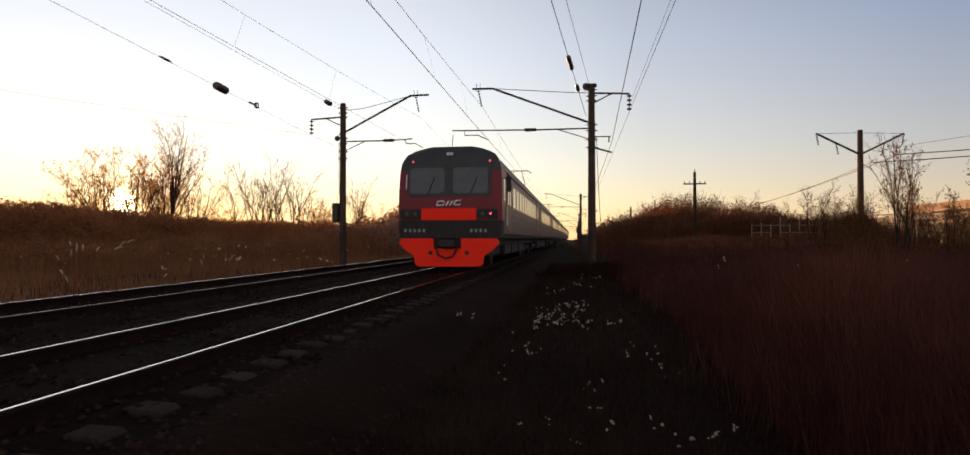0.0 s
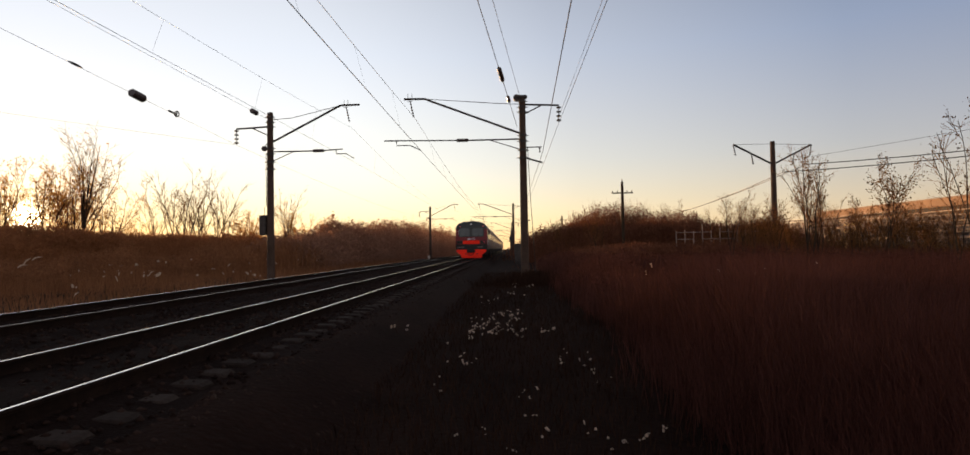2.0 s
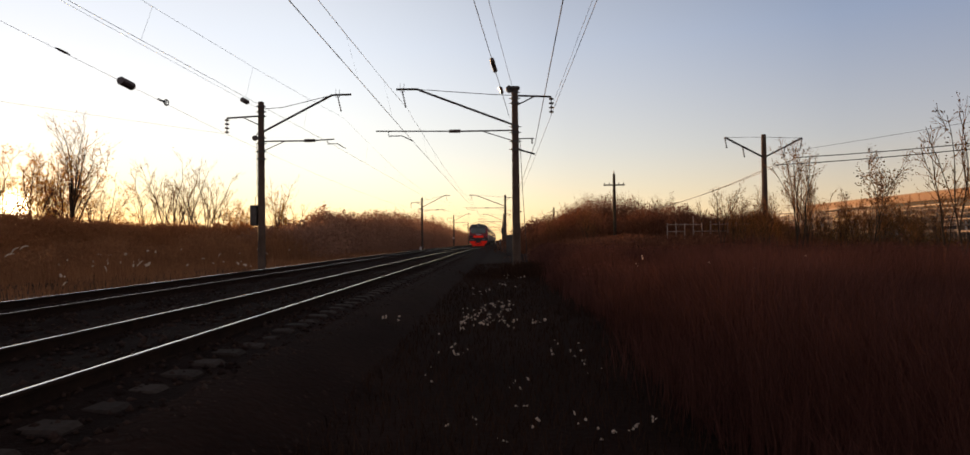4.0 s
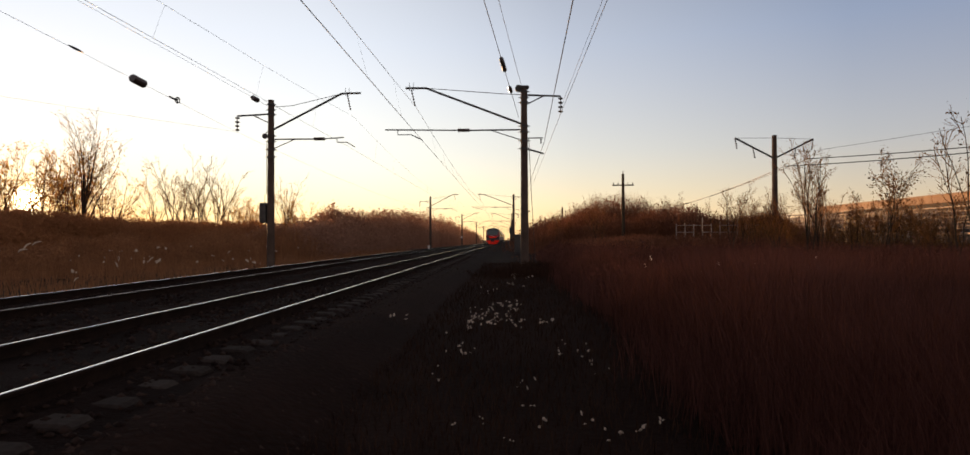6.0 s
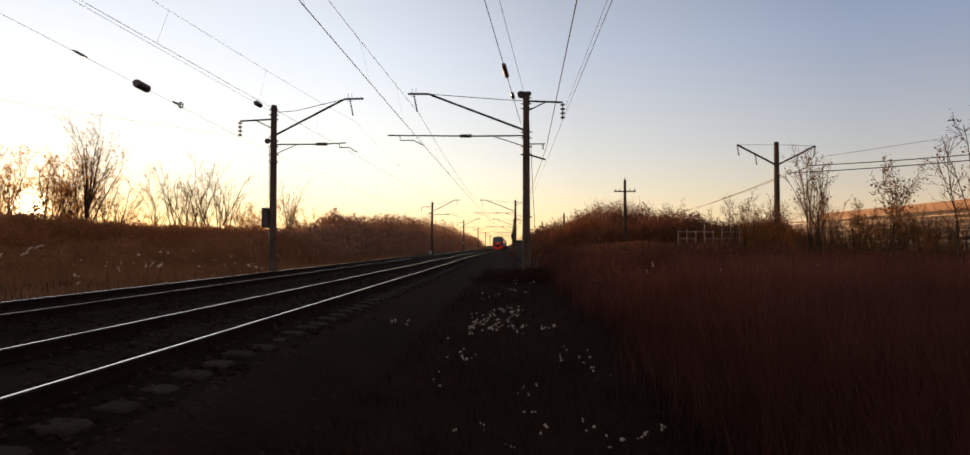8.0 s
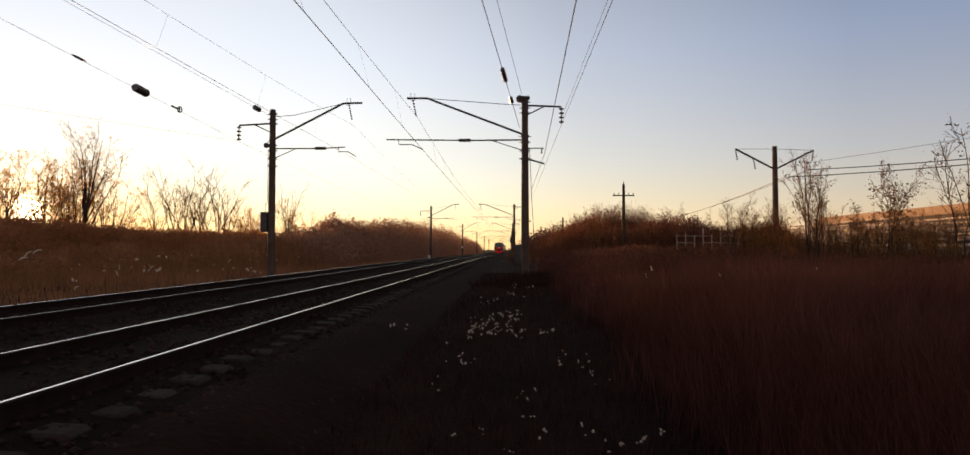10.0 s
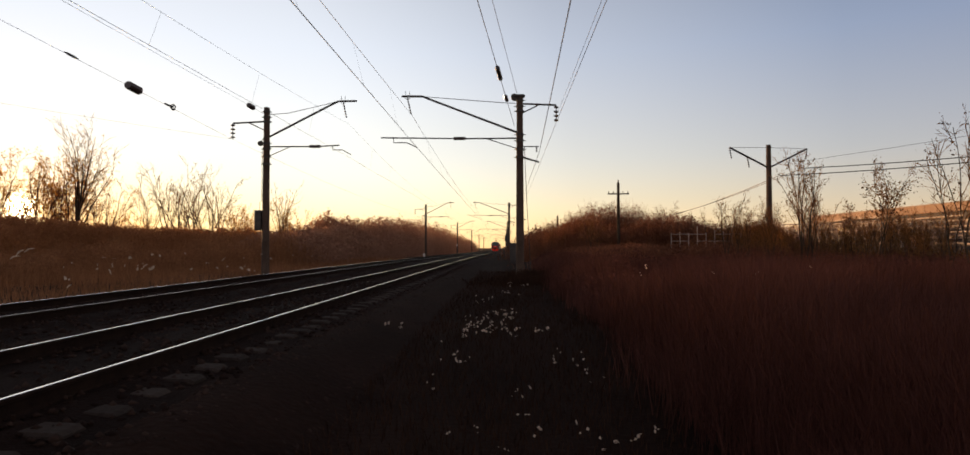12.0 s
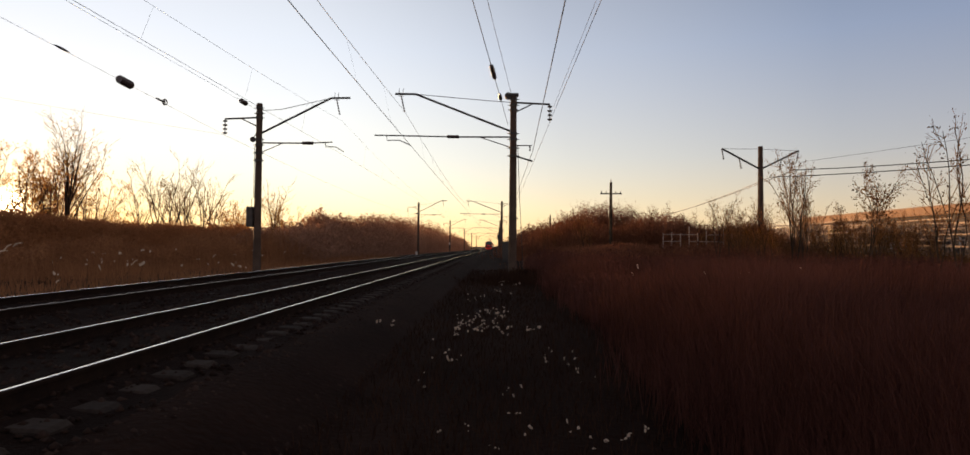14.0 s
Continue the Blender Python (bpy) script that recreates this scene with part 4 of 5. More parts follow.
def grow(seed, height, fan, limbs_n, sides_n, twigs_n, thick, fork=0.26):
    """A leafless tree: trunk and upward-fanning limbs (first mesh), side branches and fine twigs (second), twig ends for leaves."""
    rd = random.Random(seed)
    wood, fine, tips = Geo(), Geo(), []

    def stem(g, p, d, length, r0, r1, n, rise, wob, sides):
        pts, rs = [p.copy()], [r0]
        q, dd = p.copy(), d.copy()
        for i in range(n):
            dd = (dd + Vector((rd.gauss(0, wob), rd.gauss(0, wob), rise + rd.gauss(0, wob * 0.5)))).normalized()
            q = q + dd * (length / n)
            pts.append(q.copy())
            rs.append(r0 + (r1 - r0) * (i + 1) / n)
        g.tube(pts, rs, sides, cap=False)
        return pts, rs

    def along(pts, t):
        k = t * (len(pts) - 1)
        i = min(int(k), len(pts) - 2)
        return pts[i].lerp(pts[i + 1], k - i), (pts[i + 1] - pts[i]).normalized()

    r0 = height * 0.013 * thick + 0.012
    trunk, _ = stem(wood, Vector((0, 0, -0.4)), Vector((rd.gauss(0, 0.05), rd.gauss(0, 0.05), 1)), height * (fork + 0.22) + 0.4, r0, r0 * 0.55, 5, 0.03, 0.05, 8)
    for a in range(limbs_n):
        p, d = along(trunk, rd.uniform(0.45, 1.0) if a else 1.0)
        d = turned(Vector((0, 0, 1)), rd, 3, fan if a else fan * 0.4)
        ln = (height - p.z) * (1.0 if a == 0 else rd.uniform(0.62, 1.0))
        limb, lr = stem(wood, p, d, ln, r0 * rd.uniform(0.36, 0.55), 0.014 * thick, 7, 0.05, 0.09, 6)
        for b in range(sides_n):
            t = 0.18 + 0.8 * (b + rd.random()) / sides_n
            p2, d2 = along(limb, t)
            d3 = turned(d2, rd, 24, 52)
            side, _ = stem(fine, p2, d3, height * rd.uniform(0.13, 0.24) * (1.15 - 0.7 * t), 0.022 * thick, 0.013 * thick, 4, 0.10, 0.12, 4)
            tips.append(side[-1])
            for c in range(twigs_n):
                p3, d4 = along(side, 0.2 + 0.78 * (c + rd.random()) / twigs_n)
                tw, _ = stem(fine, p3, turned(d4, rd, 20, 50), height * rd.uniform(0.045, 0.10), 0.014 * thick, 0.010 * thick, 3, 0.10, 0.14, 3)
                tips.append(tw[-1])
                for e in range(2):
                    p5, d5 = along(tw, rd.uniform(0.3, 0.95))
                    t5, _ = stem(fine, p5, turned(d5, rd, 20, 50), height * rd.uniform(0.025, 0.05), 0.010 * thick, 0.008 * thick, 2, 0.08, 0.12, 3)
                    tips.append(t5[-1])
    return wood, fine, tips


def make_tree(name, label, seed, height, fan, limbs_n, sides_n, twigs_n, thick=1.0, fork=0.26, leaf_n=0, leaf_size=0.09, group="", leaf_mat=None):
    wood, fine, tips = grow(seed, height, fan, limbs_n, sides_n, twigs_n, thick, fork)
    th = thing(name, label, "tree", group)
    part("trunk", wood, M_BARK, th)
    part("crown", fine, M_TWIG, th)
    if leaf_n:
        pk = rng.integers(0, len(tips), leaf_n)
        c = np.array([tuple(tips[i]) for i in pk]) + rng.normal(scale=0.10, size=(leaf_n, 3))
        part("leaves", leaf_cloud(c, leaf_size, "leaves", leaf_mat or M_LEAF), None, th, "sparse withered brown leaves")
    return th


def at(th, x, y, turn, size=1.0, copy=True):
    m = pose(x, y, float(ground_z(x, y)), 0, 0, turn) @ Matrix.Scale(size, 4)
    if not copy:
        th.matrix_basis = m
        return th
    ob = copy_thing(th, m)
    ob.scale = (size, size, size)
    return ob


def px_place(px, depth, turn=1.8):
    """Sideways place, at a depth along the line, of what stands at a column of the picture."""
    return depth * math.tan(math.atan((px - 784) / 994.0) - radians(turn))


def build_trees():
    # the far-side row of bare trees against the sunset
    g1 = "bare trees"
    kinds = [make_tree("bare_tree", "bare tall tree with fine upright branches in the hedge row", 19, 15.2, 27, 9, 9, 3, 0.95, 0.14, 700, 0.08, g1, M_GOLD),
             make_tree("bare_tree", "bare many-stemmed tree with thin fanned branches", 11, 10.6, 38, 6, 8, 3, 0.95, 0.06, 60, 0.08, g1),
             make_tree("bare_tree", "bare slender tree with upright branches", 23, 11.2, 26, 5, 8, 3, 0.95, 0.12, 40, 0.08, g1),
             make_tree("bare_tree", "spreading tree with withered leaves coloured gold for the sun's glow", 37, 10.4, 52, 7, 8, 3, 0.95, 0.14, 1700, 0.085, g1, M_GOLD)]
    used = set()
    spots = [(155, 58, 0, 0.97), (88, 57, 3, 0.98), (14, 55, 3, 1.05), (112, 60, 3, 1.05), (128, 64, 1, 1.1), (182, 61, 1, 0.92), (135, 60, 3, 1.0), (170, 64, 3, 0.9), (200, 66, 1, 0.72), (38, 60, 3, 1.12), (-8, 56, 1, 0.95),
             (222, 72, 3, 0.55), (236, 78, 1, 0.7), (248, 80, 3, 0.6), (262, 88, 1, 1.25), (287, 90, 2, 1.2), (312, 86, 1, 1.38), (338, 90, 2, 1.25), (360, 88, 1, 1.28), (376, 92, 2, 1.1), (325, 95, 1, 1.1), (388, 96, 1, 0.95),
             (398, 94, 3, 0.82), (416, 96, 3, 0.8), (430, 97, 3, 0.75), (483, 84, 3, 0.82), (474, 86, 2, 0.95), (503, 90, 3, 0.7), (548, 104, 3, 0.75), (566, 108, 3, 0.62), (600, 118, 3, 0.72), (622, 126, 3, 0.7),
             (-35, 53, 3, 0.8), (-75, 54, 1, 0.6), (-112, 54, 3, 0.58), (-150, 54, 3, 0.52), (-215, 52, 3, 0.7), (-300, 50, 1, 0.9)]
    for i, (px, dep, k, s) in enumerate(spots):
        x = px_place(px, dep, 2.84)
        at(kinds[k], x, dep, (i * 73) % 360, s, copy=k in used)
        used.add(k)
    # saplings on the near side
    g2 = "young trees"
    sap = [make_tree("young_tree", "slender young tree with a few dead leaves", 5, 6.5, 12, 5, 8, 3, 0.55, 0.1, 380, 0.047, g2),
           make_tree("young_tree", "leafy young tree with dark clustered leaves", 8, 5.0, 18, 4, 8, 4, 0.55, 0.2, 900, 0.052, g2),
           make_tree("young_tree", "thin bare sapling with upright shoots", 15, 5.0, 8, 4, 6, 2, 0.5, 0.1, 100, 0.045, g2)]
    used = set()
    spots = [(1296, 34, 0, 1.13), (1312, 36, 2, 0.95), (1335, 38, 2, 0.95), (1412, 30, 1, 1.12), (1385, 33, 1, 0.8), (1570, 19, 2, 1.12), (1545, 20, 2, 0.95), (1620, 20, 2, 1.1), (1300, 33, 2, 1.2), (1318, 34, 2, 1.1),
             (1148, 44, 2, 0.85), (1215, 40, 1, 0.8), (1230, 42, 2, 0.9), (1160, 46, 1, 0.62), (1435, 33, 2, 0.8), (1470, 30, 1, 0.62), (1500, 28, 1, 0.55), (1355, 40, 2, 0.8), (1045, 60, 2, 1.05),
             (1055, 62, 2, 0.95), (1085, 60, 2, 0.85), (925, 70, 2, 0.85), (915, 74, 1, 0.8), (1305, 40, 0, 0.8), (1620, 24, 1, 0.8), (1190, 48, 2, 0.7)]
    for i, (px, dep, k, s) in enumerate(spots):
        at(sap[k], px_place(px, dep), dep, (i * 97) % 360, s, copy=k in used)
        used.add(k)
    rd = random.Random(21)
    for i in range(64):
        px, dep = rd.uniform(1170, 1570), rd.uniform(31, 46)
        at(sap[i % 3], px_place(px, dep), dep, rd.uniform(0, 360), rd.uniform(0.42, 0.70))
    for i in range(34):
        px, dep = rd.uniform(890, 1165), rd.uniform(52, 76)
        at(sap[i % 3], px_place(px, dep), dep, rd.uniform(0, 360), rd.uniform(0.6, 0.95))


def thicket(name, label, xs, ys, hs, n, leaf, material, stems=0.25, cat="bushes", rough=1.0, spread=1.0):
    """A dense belt of brush along a line of (x, y) with tops hs: stems and many small leaves."""
    t = rng.random(n)
    k = np.arange(len(xs)) / (len(xs) - 1)
    cx, cy, ch = np.interp(t, k, xs), np.interp(t, k, ys), np.interp(t, k, hs)
    wid = rng.normal(scale=1.0, size=n)
    x = cx + wid * 2.2 * spread
    y = cy + rng.normal(scale=1.6 * spread, size=n)
    top = ch * (0.74 + rough * (0.20 * lump(x, y, 1.7, 1.0) + 0.14 * lump(x, y, 0.6, 4.0) + 0.10 * lump(x, y, 0.27, 2.0) + 0.14 * lump(x, y, 4.1, 5.0))) * np.exp(-0.10 * wid ** 2)
    g0 = ground_z(x, y)
    m = int(n * stems)
    me1 = blades(x[:m], y[:m], g0[:m], top[:m] * rng.uniform(0.55, 1.08, m), 0.03, 0.22, name + "_stems", material, tip=0.3)
    f = rng.random(n - m) ** 0.6
    c = np.stack([x[m:], y[m:], g0[m:] + top[m:] * f], -1)
    me2 = leaf_cloud(c, leaf, name + "_leaves", material)
    th = thing(name, label, cat, kind="stuff")
    part("stems", me1, None, th)
    part("foliage", me2, None, th)
    return th


def build_brush():
    thicket("hedge", "dense brown hedge of dead brush beyond the tracks", [-46, -32, -27, -25, -24], [6, 22, 34, 48, 66], [2.3, 2.2, 2.4, 3.0, 4.0], 60000, 0.08, M_HEDGE)
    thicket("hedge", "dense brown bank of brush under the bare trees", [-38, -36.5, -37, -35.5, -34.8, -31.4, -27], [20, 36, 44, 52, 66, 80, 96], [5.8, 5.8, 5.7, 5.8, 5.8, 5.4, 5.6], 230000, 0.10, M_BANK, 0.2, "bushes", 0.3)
    thicket("woodland", "dense wood of leafless trees along the line", [-24, -25, -24, -23, -22], [64, 96, 150, 240, 420], [4.5, 8.2, 11.5, 11.5, 8], 110000, 0.20, M_WOODS, 0.3, "woods", 0.7)
    thicket("woodland", "distant dark wood beyond the embankment", [-60, -40, -34, -30], [90, 130, 200, 500], [6, 7.5, 9, 9], 40000, 0.35, M_WOODS, 0.2, "woods")
    thicket("bushes", "thick reddish brown bushes beside the railway", [6.2, 8.5, 11.2, 14.5, 18, 21], [88, 70, 58, 53, 50, 47], [4.8, 6.4, 6.6, 6.0, 5.2, 3.6], 150000, 0.085, M_BRUSH, 0.25, "bushes", 0.7)
    thicket("bushes", "brown bushes along the line towards the horizon", [5.5, 7, 8, 10], [75, 120, 200, 380], [4.4, 5.5, 6.0, 6.5], 36000, 0.18, M_BRUSH)
    thicket("bushes", "low tangled bushes before the substation fence", [15, 22, 32, 44], [44, 40, 36, 34], [2.9, 2.4, 2.0, 1.9], 60000, 0.07, M_LEAF)
    thicket("weeds", "dark low weeds round the foot of the mast", [0.3, 1.2, 1.9], [26.5, 29, 31], [0.45, 0.7, 1.0], 4000, 0.035, M_GRASS, 0.6, "weeds", 1.0, 0.45)


def build_fence_scrub():
    thicket("bushes", "low brown scrub before the pale fence", [7.0, 9.5, 13, 17, 21], [42, 40, 39, 38.5, 38], [2.2, 2.4, 2.35, 2.2, 2.1], 40000, 0.07, M_BRUSH, 0.3, "bushes", 0.5)


def build_reeds():
    # the tall reddish reed bed on the near side
    n = 190000
    y = 1.2 + 52 * rng.random(n) ** 1.45
    x0 = 1.80 + 0.012 * y + 0.28 * lump(y, y * 0.3, 1.9) + 0.22 * rng.normal(size=n)
    x = x0 + (1.0 + 0.75 * y) * rng.random(n) ** 1.15
    z = ground_z(x, y)
    h = (1.24 + 0.24 * lump(x, y, 1.4) + 0.16 * lump(x, y, 0.45, 3.0)) * rng.uniform(0.35, 1.10, n) ** 0.8 * np.clip(0.50 + (x - x0) * 0.5, 0, 1)
    th = thing("reed_bed", "tall reddish brown dry reeds beside the path", "reeds", kind="stuff")
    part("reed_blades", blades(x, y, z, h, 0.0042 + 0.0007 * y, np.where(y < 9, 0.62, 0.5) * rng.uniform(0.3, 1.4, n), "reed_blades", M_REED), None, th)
    k = (rng.random(n) < 0.12) & (y > 14)
    c = np.stack([x[k], y[k], z[k] + h[k]], -1)
    part("reed_plumes", leaf_cloud(c, 0.05, "reed_plumes", M_REED), None, th)
    # short dead grass on the near ground
    n = 26000
    y = 0.8 + 40 * rng.random(n) ** 1.5
    x = -1.6 + 3.8 * rng.random(n)
    th = thing("dead_grass", "short dead grass on the trodden verge, darkened for shade", "grass", kind="stuff")
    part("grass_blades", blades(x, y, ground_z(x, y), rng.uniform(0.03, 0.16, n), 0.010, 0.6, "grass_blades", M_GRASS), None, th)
    # the slope beyond the second track
    n = 60000
    x = -11.6 - 22 * rng.random(n) ** 1.2
    y = 2 + 105 * rng.random(n) ** 1.2
    h = (0.50 + 0.22 * lump(x, y, 2.1) + 0.25 * lump(x, y, 7.0)) * rng.uniform(0.4, 1.2, n) * np.clip((-11.2 - x) / 5, 0.15, 1.4)
    th = thing("meadow_grass", "rough dry brown grass beyond the tracks", "grass", kind="stuff")
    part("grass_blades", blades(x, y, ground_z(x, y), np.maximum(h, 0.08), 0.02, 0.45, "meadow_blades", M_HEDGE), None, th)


def flower_stalk(x, y, h, heads, th, size=0.03):
    z = float(ground_z(x, y))
    g = Geo().tube([(x, y, z), (x + random.uniform(-0.04, 0.04), y, z + h * 0.6), (x + random.uniform(-0.08, 0.08), y, z + h)], 0.004, 3)
    top = g.v[-1]
    st = part("stalk", g, M_GRASS, th)
    for i in range(heads):
        cx, cy, cz = top[0] + random.gauss(0, 0.045), top[1] + random.gauss(0, 0.045), top[2] + random.gauss(0, 0.03)
        r = size * random.uniform(0.6, 1.3)
        d = Vector((random.gauss(0, 1), random.gauss(0, 1), random.gauss(0.5, 0.7))).normalized() * r
        c = Vector((cx, cy, cz))
        hd = Geo().tube([c - d, c - d * 0.3, c + d * 0.2 + Vector((0, 0, r * 0.5)), c + d * 1.1], [r * 0.12, r * random.uniform(0.35, 0.8), r * random.uniform(0.2, 0.6), r * 0.1], 5)
        part("seed_head", hd, M_SEED, st, "pale dry seed head")


def plume_reed(x, y, h, length, lean):
    """A tall dry reed with one pale drooping plume."""
    th = thing("plume_reed", "tall dry reed with a pale feathery plume beyond the tracks", "reed", "plume reeds")
    z = float(ground_z(x, y))
    top = Vector((x + lean * 0.25, y, z + h))
    part("stalk", Geo().tube([(x, y, z - 0.05), (x + lean * 0.08, y, z + h * 0.6), top], [0.009, 0.007, 0.005], 4), M_HEDGE, th)
    d = Vector((lean, 0.1, 1.0)).normalized() * length
    pts = [top - d * 0.1, top + d * 0.2, top + d * 0.55, top + d * 0.85 + Vector((lean * 0.05, 0, -0.01)), top + d + Vector((lean * 0.1, 0, -0.03))]
    part("plume", Geo().tube(pts, [0.005, 0.014, 0.02, 0.013, 0.004], 6), M_SEED, th, "pale feathery plume")


def build_flowers():
    """Pale dry seed heads that catch the light on the verge and beyond the tracks."""
    rd = random.Random(4)
    spots = []
    for k in range(44):
        spots.append((rd.uniform(-0.75, 0.25), rd.uniform(10.6, 15.0)))
    for cx, cy, n, s in ((-0.65, 8.6, 5, 0.12), (0.55, 11.0, 4, 0.15), (0.62, 8.9, 2, 0.1), (0.85, 8.3, 3, 0.2), (0.95, 7.6, 3, 0.2), (-1.0, 18.5, 4, 0.5), (-0.1, 20.5, 4, 0.6), (-1.2, 11.2, 3, 0.4), (-1.9, 10.6, 2, 0.1),
                         (0.12, 6.75, 2, 0.03), (-0.9, 7.4, 2, 0.2), (0.2, 5.1, 3, 0.2), (0.75, 5.2, 4, 0.2), (-0.3, 5.3, 2, 0.2), (0.2, 26, 6, 0.8)):
        for k in range(n):
            spots.append((cx + rd.gauss(0, s), cy + rd.gauss(0, s)))
    for x, y in spots:
        th = thing("seed_stalk", "low dry weed with pale seed heads on the verge", "weed", "dry weeds")
        flower_stalk(x, y, rd.uniform(0.04, 0.16), rd.randint(1, 3), th, (0.034 if y > 10 else 0.018) * rd.uniform(0.5, 1.2))
    for k in range(34):
        y = rd.uniform(18, 40)
        x = -12.5 - rd.random() ** 1.3 * 13
        th = thing("seed_stalk", "tall dry weed with pale seed heads beyond the tracks", "weed", "dry weeds")
        flower_stalk(x, y, rd.uniform(0.6, 1.5), rd.randint(1, 3), th, rd.uniform(0.035, 0.075))
    for k in range(9):
        q = rd.gauss(0, 0.3)
        plume_reed(-12.5 + q, 14.2 + rd.gauss(0, 0.3), rd.uniform(1.40, 1.72), rd.uniform(0.11, 0.2), q * 1.6 + rd.uniform(-0.1, 0.3))
    for k in range(11):
        y = rd.uniform(15, 34)
        plume_reed(-12.6 - rd.random() * 0.28 * y, y, rd.uniform(0.5, 1.3), rd.uniform(0.10, 0.22), rd.uniform(-0.7, 0.9))
    for k in range(8):
        y = rd.uniform(9, 18)
        x = 1.9 + rd.random() * 0.5 * y
        th = thing("seed_stalk", "tall dry weed with pale seed heads among the reeds", "weed", "dry weeds")
        flower_stalk(x, y, rd.uniform(0.9, 1.25), 2, th, 0.025)


# ---------------- poles, cabinet, substation ----------------
def build_line_pole(x, y, top, name_label, v_arms=True, r=0.2):
    z0 = float(ground_z(x, y))
    th = thing("power_pole", name_label, "power pole", "power poles", m=pose(x, y, z0, 0, 0, 8 if v_arms else 0))
    H = top - z0
    part("post", Geo().tube([(0, 0, -0.5), (0, 0, H * 0.5), (0, 0, H)], [r * 1.2, r * 1.05, r * 0.85], 10), M_CONCRETE if v_arms else M_BARK, th)
    if v_arms:
        for s in (-1, 1):
            part("arm", Geo().tube([(0, 0, H - 1.75), (s * 3.1, 0, H - 0.25)], 0.07, 6), M_STEEL, th)
            part("arm_tie", Geo().tube([(0, 0, H - 0.2), (s * 3.1, 0, H - 0.25)], 0.015, 4), M_WIRE, th)
            for f in (0.55, 1.0):
                part("insulator", insulator_string(5, 0.17, 0.075), M_INSUL, th, m=pose(s * 3.1 * f, 0, H - 1.75 + 1.5 * f, 0, 10 * s, 0))
    else:
        part("cross_arm", Geo().box(-0.9, 0.9, -0.05, 0.05, H - 1.0, H - 0.9, 0.02), M_STEEL, th)
        for q in (-0.8, -0.4, 0.4, 0.8):
            part("pin_insulator", Geo().tube([(q, 0, H - 0.9), (q, 0, H - 0.82), (q, 0, H - 0.74)], [0.02, 0.05, 0.03], 8), M_INSUL, th)
        part("top_pin", Geo().tube([(0, 0, H), (0, 0, H + 0.25)], [0.05, 0.03], 6), M_STEEL, th)
    return th


def build_poles():
    build_line_pole(20.0, 47, 8.75, "concrete power pole with raised arms and hanging insulators")
    build_line_pole(px_place(1000, 52), 52, 6.45, "dark pole with a short crossbar above the bushes", False, 0.13)
    build_line_pole(13.0, 150, 8.6, "distant pole with a short crossbar", False)
    build_line_pole(13.5, 230, 8.6, "distant pole with a short crossbar", False)
    for dz, dx in ((0.0, 2.6), (-0.55, 0.9)):
        a = (20.0 + dx, 47.3, 7.0 + dz)
        wire("black cable slung from the power pole", sagged(a, (44 + dx, 27, 8.3 + dz * 0.8), 0.6), 0.035)
        wire("black cable running on behind the pole", sagged((20.0 + dx, 47.3, 7.0 + dz), (22, 120, 6.0), 1.2), 0.025)
    wire("thin power wire from the raised arms", sagged((23.0, 47.4, 7.6), (52, 8, 11), 0.5), 0.012)


def build_cabinet():
    th = thing("relay_cabinet", "dark steel relay cabinet at the foot of the mast", "cabinet", m=pose(0.95, 60.0, float(ground_z(0.95, 60.0))))
    part("body", Geo().box(-0.42, 0.42, -0.35, 0.35, 0.35, 1.95, 0.03), M_STEEL, th)
    part("roof", Geo().box(-0.50, 0.50, -0.42, 0.42, 1.95, 2.03, 0.02), M_STEEL, th)
    part("plinth", Geo().box(-0.40, 0.40, -0.33, 0.33, -0.3, 0.35, 0.02), M_UNDER, th)
    d = part("door", Geo().box(-0.36, 0.36, -0.375, -0.345, 0.45, 1.88, 0.01), M_STEEL, th)
    part("handle", Geo().box(0.24, 0.28, -0.40, -0.37, 1.1, 1.3, 0.01), M_GALV, d)
    # a dwarf light on a bent tube beyond it
    lt = thing("track_lamp", "thin bent lamp post by the far mast", "lamp post", m=pose(1.4, 66, float(ground_z(1.4, 66))))
    part("pole", Geo().tube([(0, 0, -0.3), (0, 0, 4.2), (0.08, 0, 4.5), (0.3, 0, 4.65), (0.6, 0, 4.62)], 0.04, 6), M_STEEL, lt)
    part("lamp_head", Geo().box(0.5, 0.9, -0.1, 0.1, 4.55, 4.68, 0.03), M_STEEL, lt)
    sg = thing("signal", "slim dark signal post beside the track", "signal", m=pose(0.35, 118, float(ground_z(0.35, 118))))
    part("pole", Geo().tube([(0, 0, -0.3), (0, 0, 4.1)], 0.06, 8), M_STEEL, sg)
    part("signal_head", Geo().box(-0.25, 0.25, -0.12, 0.12, 3.0, 4.1, 0.08), M_BLACK, sg)
    for px, dep, h in ((686, 88, 0.9), (739, 130, 2.1)):
        x = px_place(px, dep)
        z = float(ground_z(x, dep))
        mp = thing("marker_post", "small whitewashed marker post beside the track", "marker post", "marker posts", m=pose(x, dep, z))
        part("post", Geo().box(-0.10, 0.10, -0.07, 0.07, -0.3, h, 0.03), M_POSTW if h < 1 else M_STEEL, mp)
        part("plate", Geo().box(-0.16, 0.16, -0.09, -0.07, h - 0.35, h, 0.02), M_POSTW, mp)


